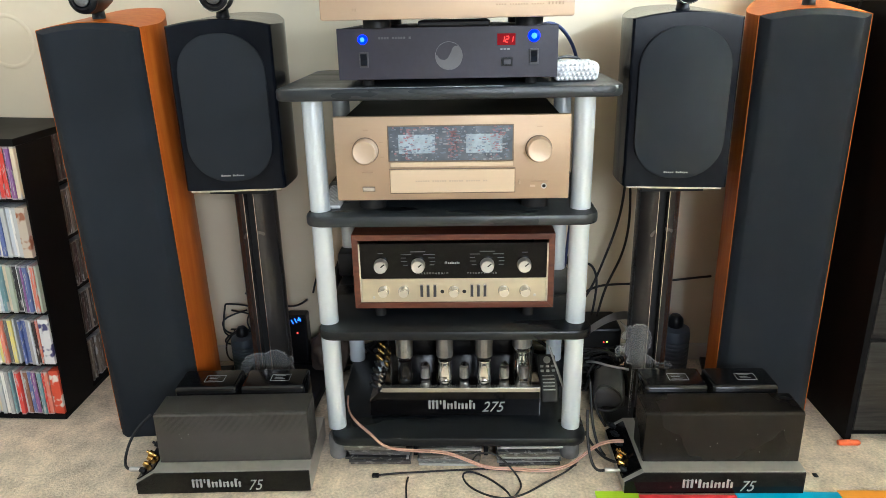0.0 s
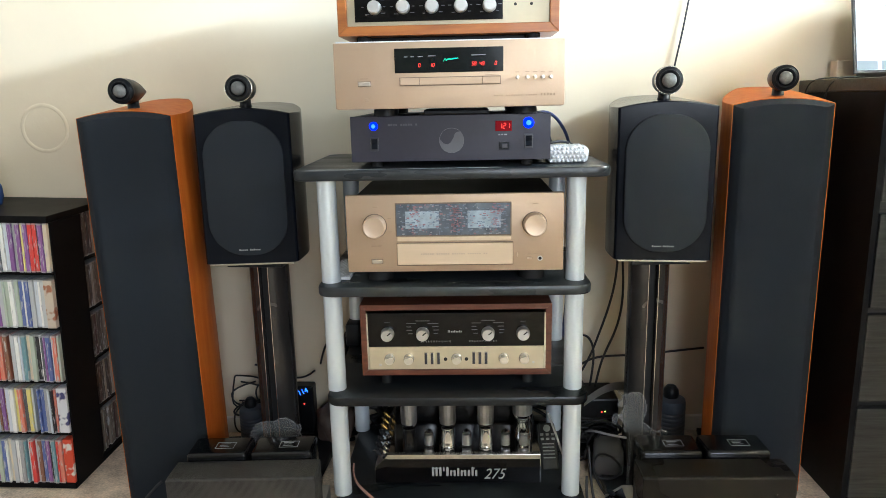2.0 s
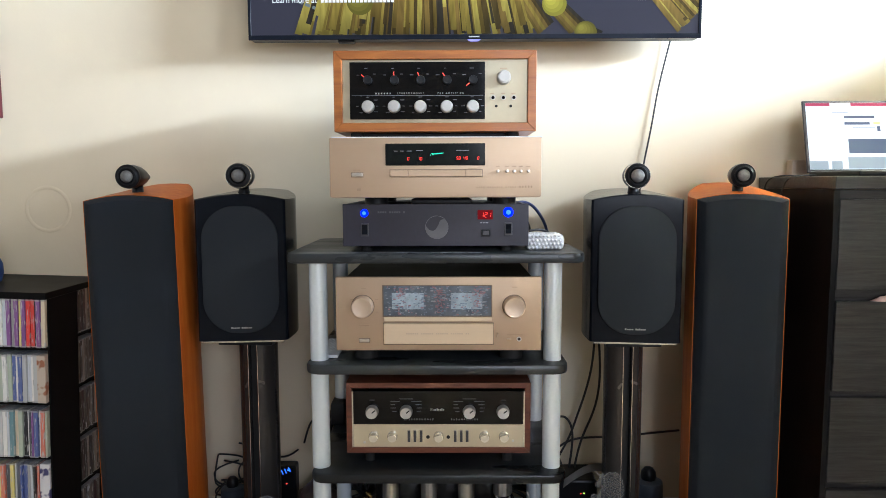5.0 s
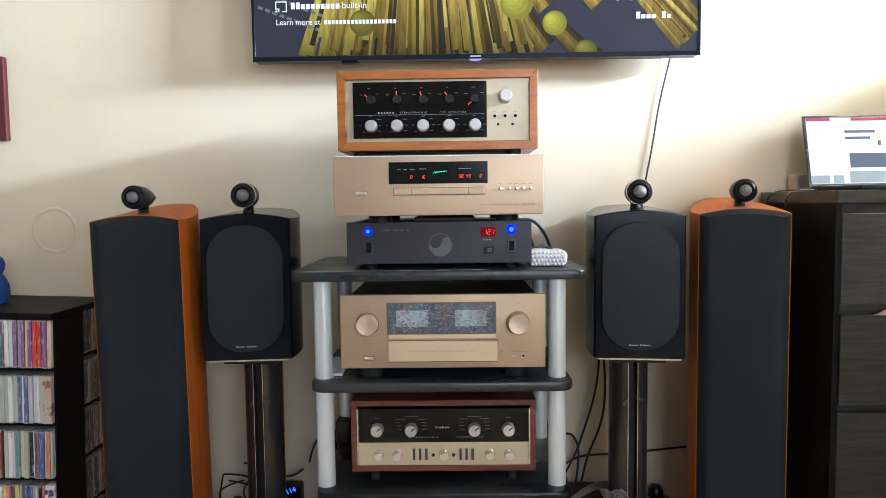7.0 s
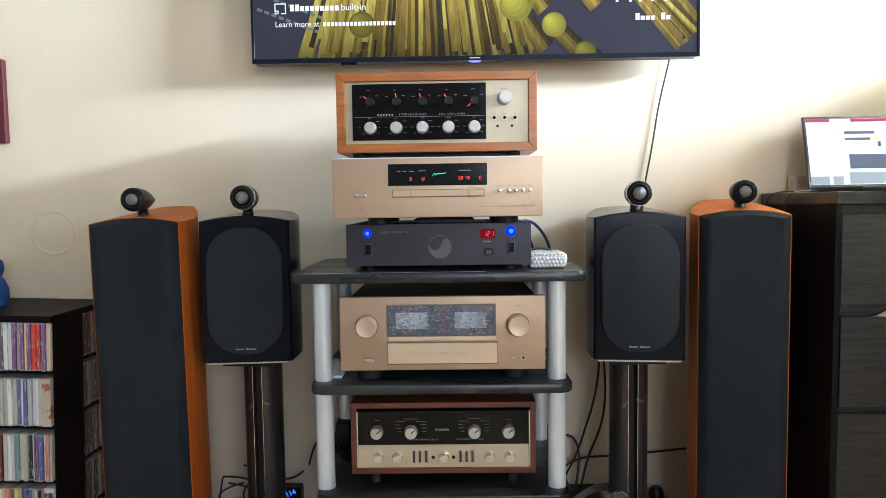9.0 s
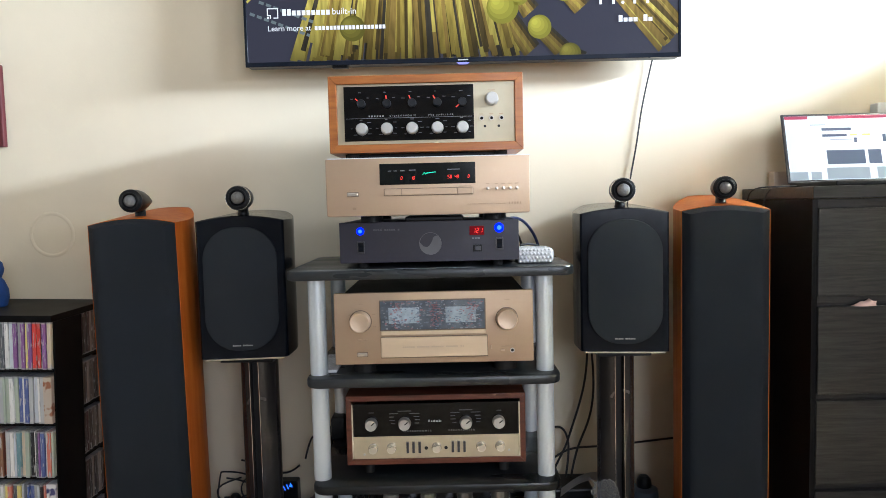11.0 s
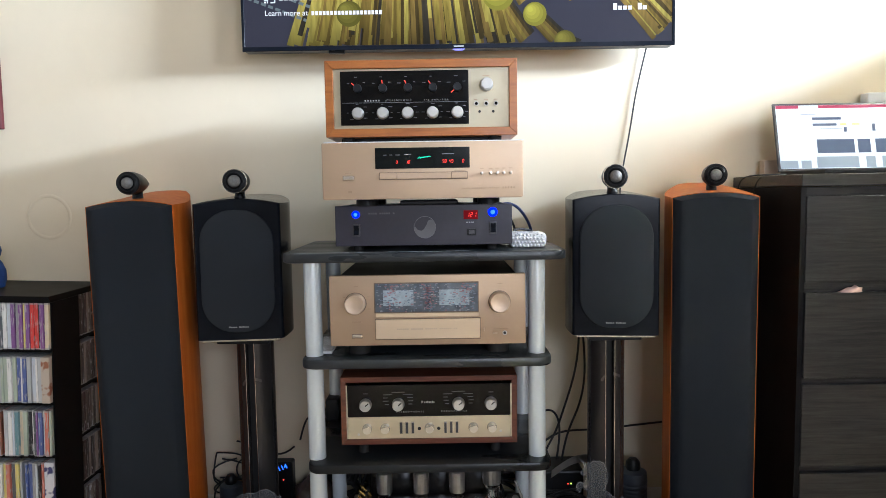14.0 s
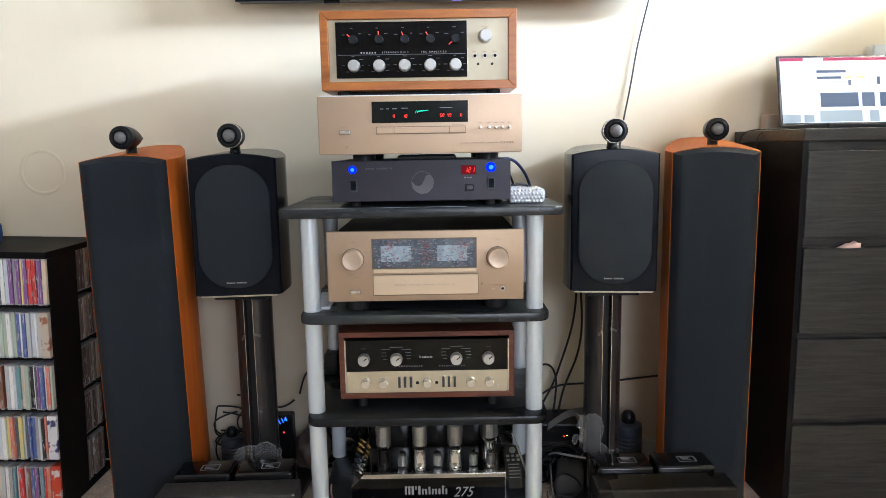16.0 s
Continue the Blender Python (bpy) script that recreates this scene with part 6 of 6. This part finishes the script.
tagged(wire("grey_lead", ((0.215, 0.10, 0.25), (0.235, 0.10, 0.2), (0.25, 0.08, 0.15), (0.262, 0.06, 0.12)), 0.0028, GREYCABLE), "pale grey lead at the side of the rack", "cable")
SPK = thing("black_case", pose(-0.275, 0.28, 0.3455), "tall black case standing at the back of the shelf", "case")
soft(part("body", box(-0.028, 0.012, 0.02, 0.11, 0, 0.065, 0.008, 2), SATIN, SPK), 40)


ACRYLICRIM = material("pale_acrylic_edge", (0.42, 0.43, 0.44), 0.4, vary=0.1)
ACRYLICRIM.node_tree.nodes["Principled BSDF"].inputs["Alpha"].default_value = 0.4


# acrylic ornaments behind the mono amplifiers
def plaque(name, outline, m, label):
    bm = slab(outline, 0.0, 0.006, axis="y")
    ob = part(name, bm, ACRYLIC, None, m=m)
    c = bpy.data.curves.new("rim", "CURVE")
    c.dimensions, c.bevel_depth, c.bevel_resolution = "3D", 0.0009, 1
    s = c.splines.new("POLY")
    s.points.add(len(outline) - 1)
    for p, (x, z) in zip(s.points, outline):
        p.co = (x, -0.0002, z, 1)
    s.use_cyclic_u = True
    from_curve(c, "rim", ACRYLICRIM, ob, "pale polished edge")
    return tagged(ob, label, "ornament")


face = [(-0.0430, 0.0670), (-0.0235, 0.0500), (-0.0185, 0.0560), (-0.0150, 0.0510), (-0.0110, 0.0535), (-0.0030, 0.0595), (0.0040, 0.0560), (0.0110, 0.0595)]
mane = [(0.0235 + 0.0018 * (-1) ** k + 0.0105 * math.sin(math.pi * k / 11), 0.0490 - 0.0062 * k) for k in range(12)]
rump = [(0.0370, -0.0290), (0.0450, -0.0380), (0.0530, -0.0430), (0.0620, -0.0470), (0.0680, -0.0450), (0.0710, -0.0400), (0.0760, -0.0420), (0.0800, -0.0475), (0.0855, -0.0455), (0.0880, -0.0500), (0.0840, -0.0580), (0.0200, -0.0590)]
rod = [(-0.0010, -0.0590), (-0.0045, -0.2172), (-0.0085, -0.2172), (-0.0060, -0.0560)]
leg = [(-0.0090, -0.0460), (-0.0180, -0.0460), (-0.0210, -0.0400), (-0.0170, -0.0300), (-0.0240, -0.0200), (-0.0320, -0.0120), (-0.0370, -0.0120), (-0.0385, -0.0220), (-0.0430, -0.0270), (-0.0480, -0.0220), (-0.0500, -0.0100), (-0.0450, 0.0000), (-0.0380, 0.0015), (-0.0300, -0.0030)]
neck = [(-0.0270, 0.0080), (-0.0200, 0.0180), (-0.0190, 0.0240), (-0.0300, 0.0190), (-0.0375, 0.0230), (-0.0370, 0.0310), (-0.0290, 0.0390), (-0.0270, 0.0470)]
horse = face + mane + rump + rod + leg + neck
plaque("unicorn_ornament", horse, pose(0.433, 0.155, 0.2175), "frosted clear acrylic horned horse standing upright")
bear = [(-0.04, 0.0), (-0.04, 0.15), (-0.066, 0.15), (-0.06, 0.178), (-0.045, 0.198), (-0.022, 0.205), (0.0, 0.204), (0.012, 0.212), (0.03, 0.215), (0.048, 0.205), (0.055, 0.193), (0.066, 0.197), (0.068, 0.185), (0.062, 0.175), (0.07, 0.165), (0.068, 0.15), (0.058, 0.146), (0.04, 0.15), (0.04, 0.0)]
plaque("bear_ornament", bear, pose(-0.468, 0.15, 0.0), "smoky frosted acrylic bear shape standing upright")

# coloured mat, pen and bits on the carpet
MAT = thing("coloured_banner", pose(0, 0, 0), "folded banner in lime, red, blue and orange on carpet", "banner")
for x0, x1, y0, y1, c in ((0.299, 0.39, -0.152, -0.105, (0.45, 0.72, 0.02)), (0.39, 0.596, -0.150, -0.116, (0.72, 0.04, 0.05)), (0.596, 0.814, -0.133, -0.106, (0.02, 0.42, 0.66)), (0.814, 1.1, -0.135, -0.10, (0.85, 0.32, 0.03))):
    part("panel", box(x0, x1 - 0.0005, y0, y1, 0.0005, 0.005, 0.001), material("printed_vinyl", c, 0.4, vary=0.08), MAT)
tagged(part("felt_pen", lathe([(0.006, 0), (0.007, 0.004), (0.007, 0.045), (0.005, 0.05)], 14, "x"), material("orange_plastic", (0.8, 0.13, 0.03), 0.4), None, m=pose(0.9, 0.069, 0.0072)), "short orange felt pen on the carpet", "pen")
tagged(part("metal_clip", box(0.79, 0.80, -0.052, -0.039, 0.0005, 0.003, 0.001), SATIN, None), "tiny dark clip on the carpet", "clip")

# framed picture and garment at the far end of the wall
FR = thing("picture_frame", pose(-1.442, WALL_Y - 0.001, 1.286), "dark red picture frame hanging on the wall", "picture")
part("frame", box(-0.2, 0.158, -0.02, 0, -0.084, 0.16, 0.003), material("dark_red_frame", (0.09, 0.012, 0.015), 0.4), FR)
part("picture", box(-0.18, 0.13, -0.0215, -0.0195, -0.08, 0.1), material("brown_picture", (0.15, 0.1, 0.07), 0.5), FR)
PAT = thing("patterned_cushion", pose(-1.36, WALL_Y - 0.002, 1.753), "patterned teal and white cloth hanging on the wall", "cloth")
soft(part("cloth", slab([(x, z) for x, z in rounded(0.3, 0.3, 0.05)], -0.03, 0, 0.01, axis="y"), material("teal_patterned_cloth", (0.12, 0.3, 0.34), 0.7, vary=0.9, grain=60), PAT), 40)


# dark tangle added to blacken the gap behind the lowest shelf, and a creased bag by the meter
def tangle(name, x0, x1, y0, y1, z0, z1, n, r, seed, label):
    """Many loops of cable heaped together."""
    rng = random.Random(seed)
    c = bpy.data.curves.new(name, "CURVE")
    c.dimensions, c.bevel_depth, c.bevel_resolution, c.resolution_u = "3D", r, 1, 4
    for i in range(n):
        s = c.splines.new("NURBS")
        s.points.add(9)
        cx, cz, cy = rng.uniform(x0, x1), rng.uniform(z0, z1), rng.uniform(y0, y1)
        w, h, turn = rng.uniform(0.04, 0.11), rng.uniform(0.03, 0.09), rng.uniform(0, 6)
        for k, p in enumerate(s.points):
            a = turn + k * 0.75
            p.co = (min(max(cx + w * math.cos(a), x0), x1), min(max(cy + 0.04 * math.sin(a * 1.7), y0), y1), min(max(cz + h * math.sin(a), z0 + r), z1), 1)
        s.use_endpoint_u, s.order_u = True, 4
    return tagged(from_curve(c, name, CABLE, None), label, "cables", kind="stuff")


tangle("cable_tangle", -0.335, 0.315, 0.43, 0.485, 0.0, 0.33, 150, 0.0055, 5, "dense black cables added behind the rack to darken its interior")
tangle("cable_tangle", 0.30, 0.44, 0.30, 0.36, 0.0, 0.11, 16, 0.0032, 9, "loose black cables heaped beside the rack")
tangle("cable_tangle", -0.68, -0.51, 0.44, 0.488, 0.0, 0.19, 6, 0.0026, 13, "thin black cables heaped behind the speaker stand")
BAGBROWN = material("creased_brown_plastic", (0.085, 0.062, 0.05), 0.45, vary=0.4, grain=25, bump=0.6, bump_scale=40)
bm = bmesh.new()
bmesh.ops.create_icosphere(bm, subdivisions=4, radius=1)
for v in bm.verts:
    n = noise.noise(v.co * 1.9) + 0.4 * noise.noise(v.co * 5.1)
    v.co = Vector((v.co.x * 0.055 * (1 + 0.3 * n), v.co.y * 0.05 * (1 + 0.2 * n), max(-0.068, v.co.z * 0.075 * (1 + 0.25 * n))))
tagged(part("plastic_bag", bm, BAGBROWN, None, smooth=True, m=pose(-0.365, 0.42, 0.0685)), "creased brown plastic bag slumped on the carpet", "bag")

# specks on the amplifier covers: dust on the left, painted reflection glints on the right
rng = random.Random(21)
for x0, x1, cx, y, slope in ((-0.65, -0.34, -0.507, -0.077, 0.035), (0.40, 0.72, 0.549, -0.075, 0.005)):
    bm = bmesh.new()
    for i in range(9):
        x, z, s = rng.uniform(x0, x1), rng.uniform(0.065, 0.145), rng.uniform(0.0006, 0.0016)
        yy = y + (x - cx) * slope
        box(x, x + s, yy - 0.0006, yy + 0.004, z, z + s * rng.uniform(0.7, 2.2), bm=bm)
    tagged(part("dust_specks", bm, DUST_GLINT, None), "pale specks on the amplifier cover, dust and painted reflection glints", "dust", kind="stuff")
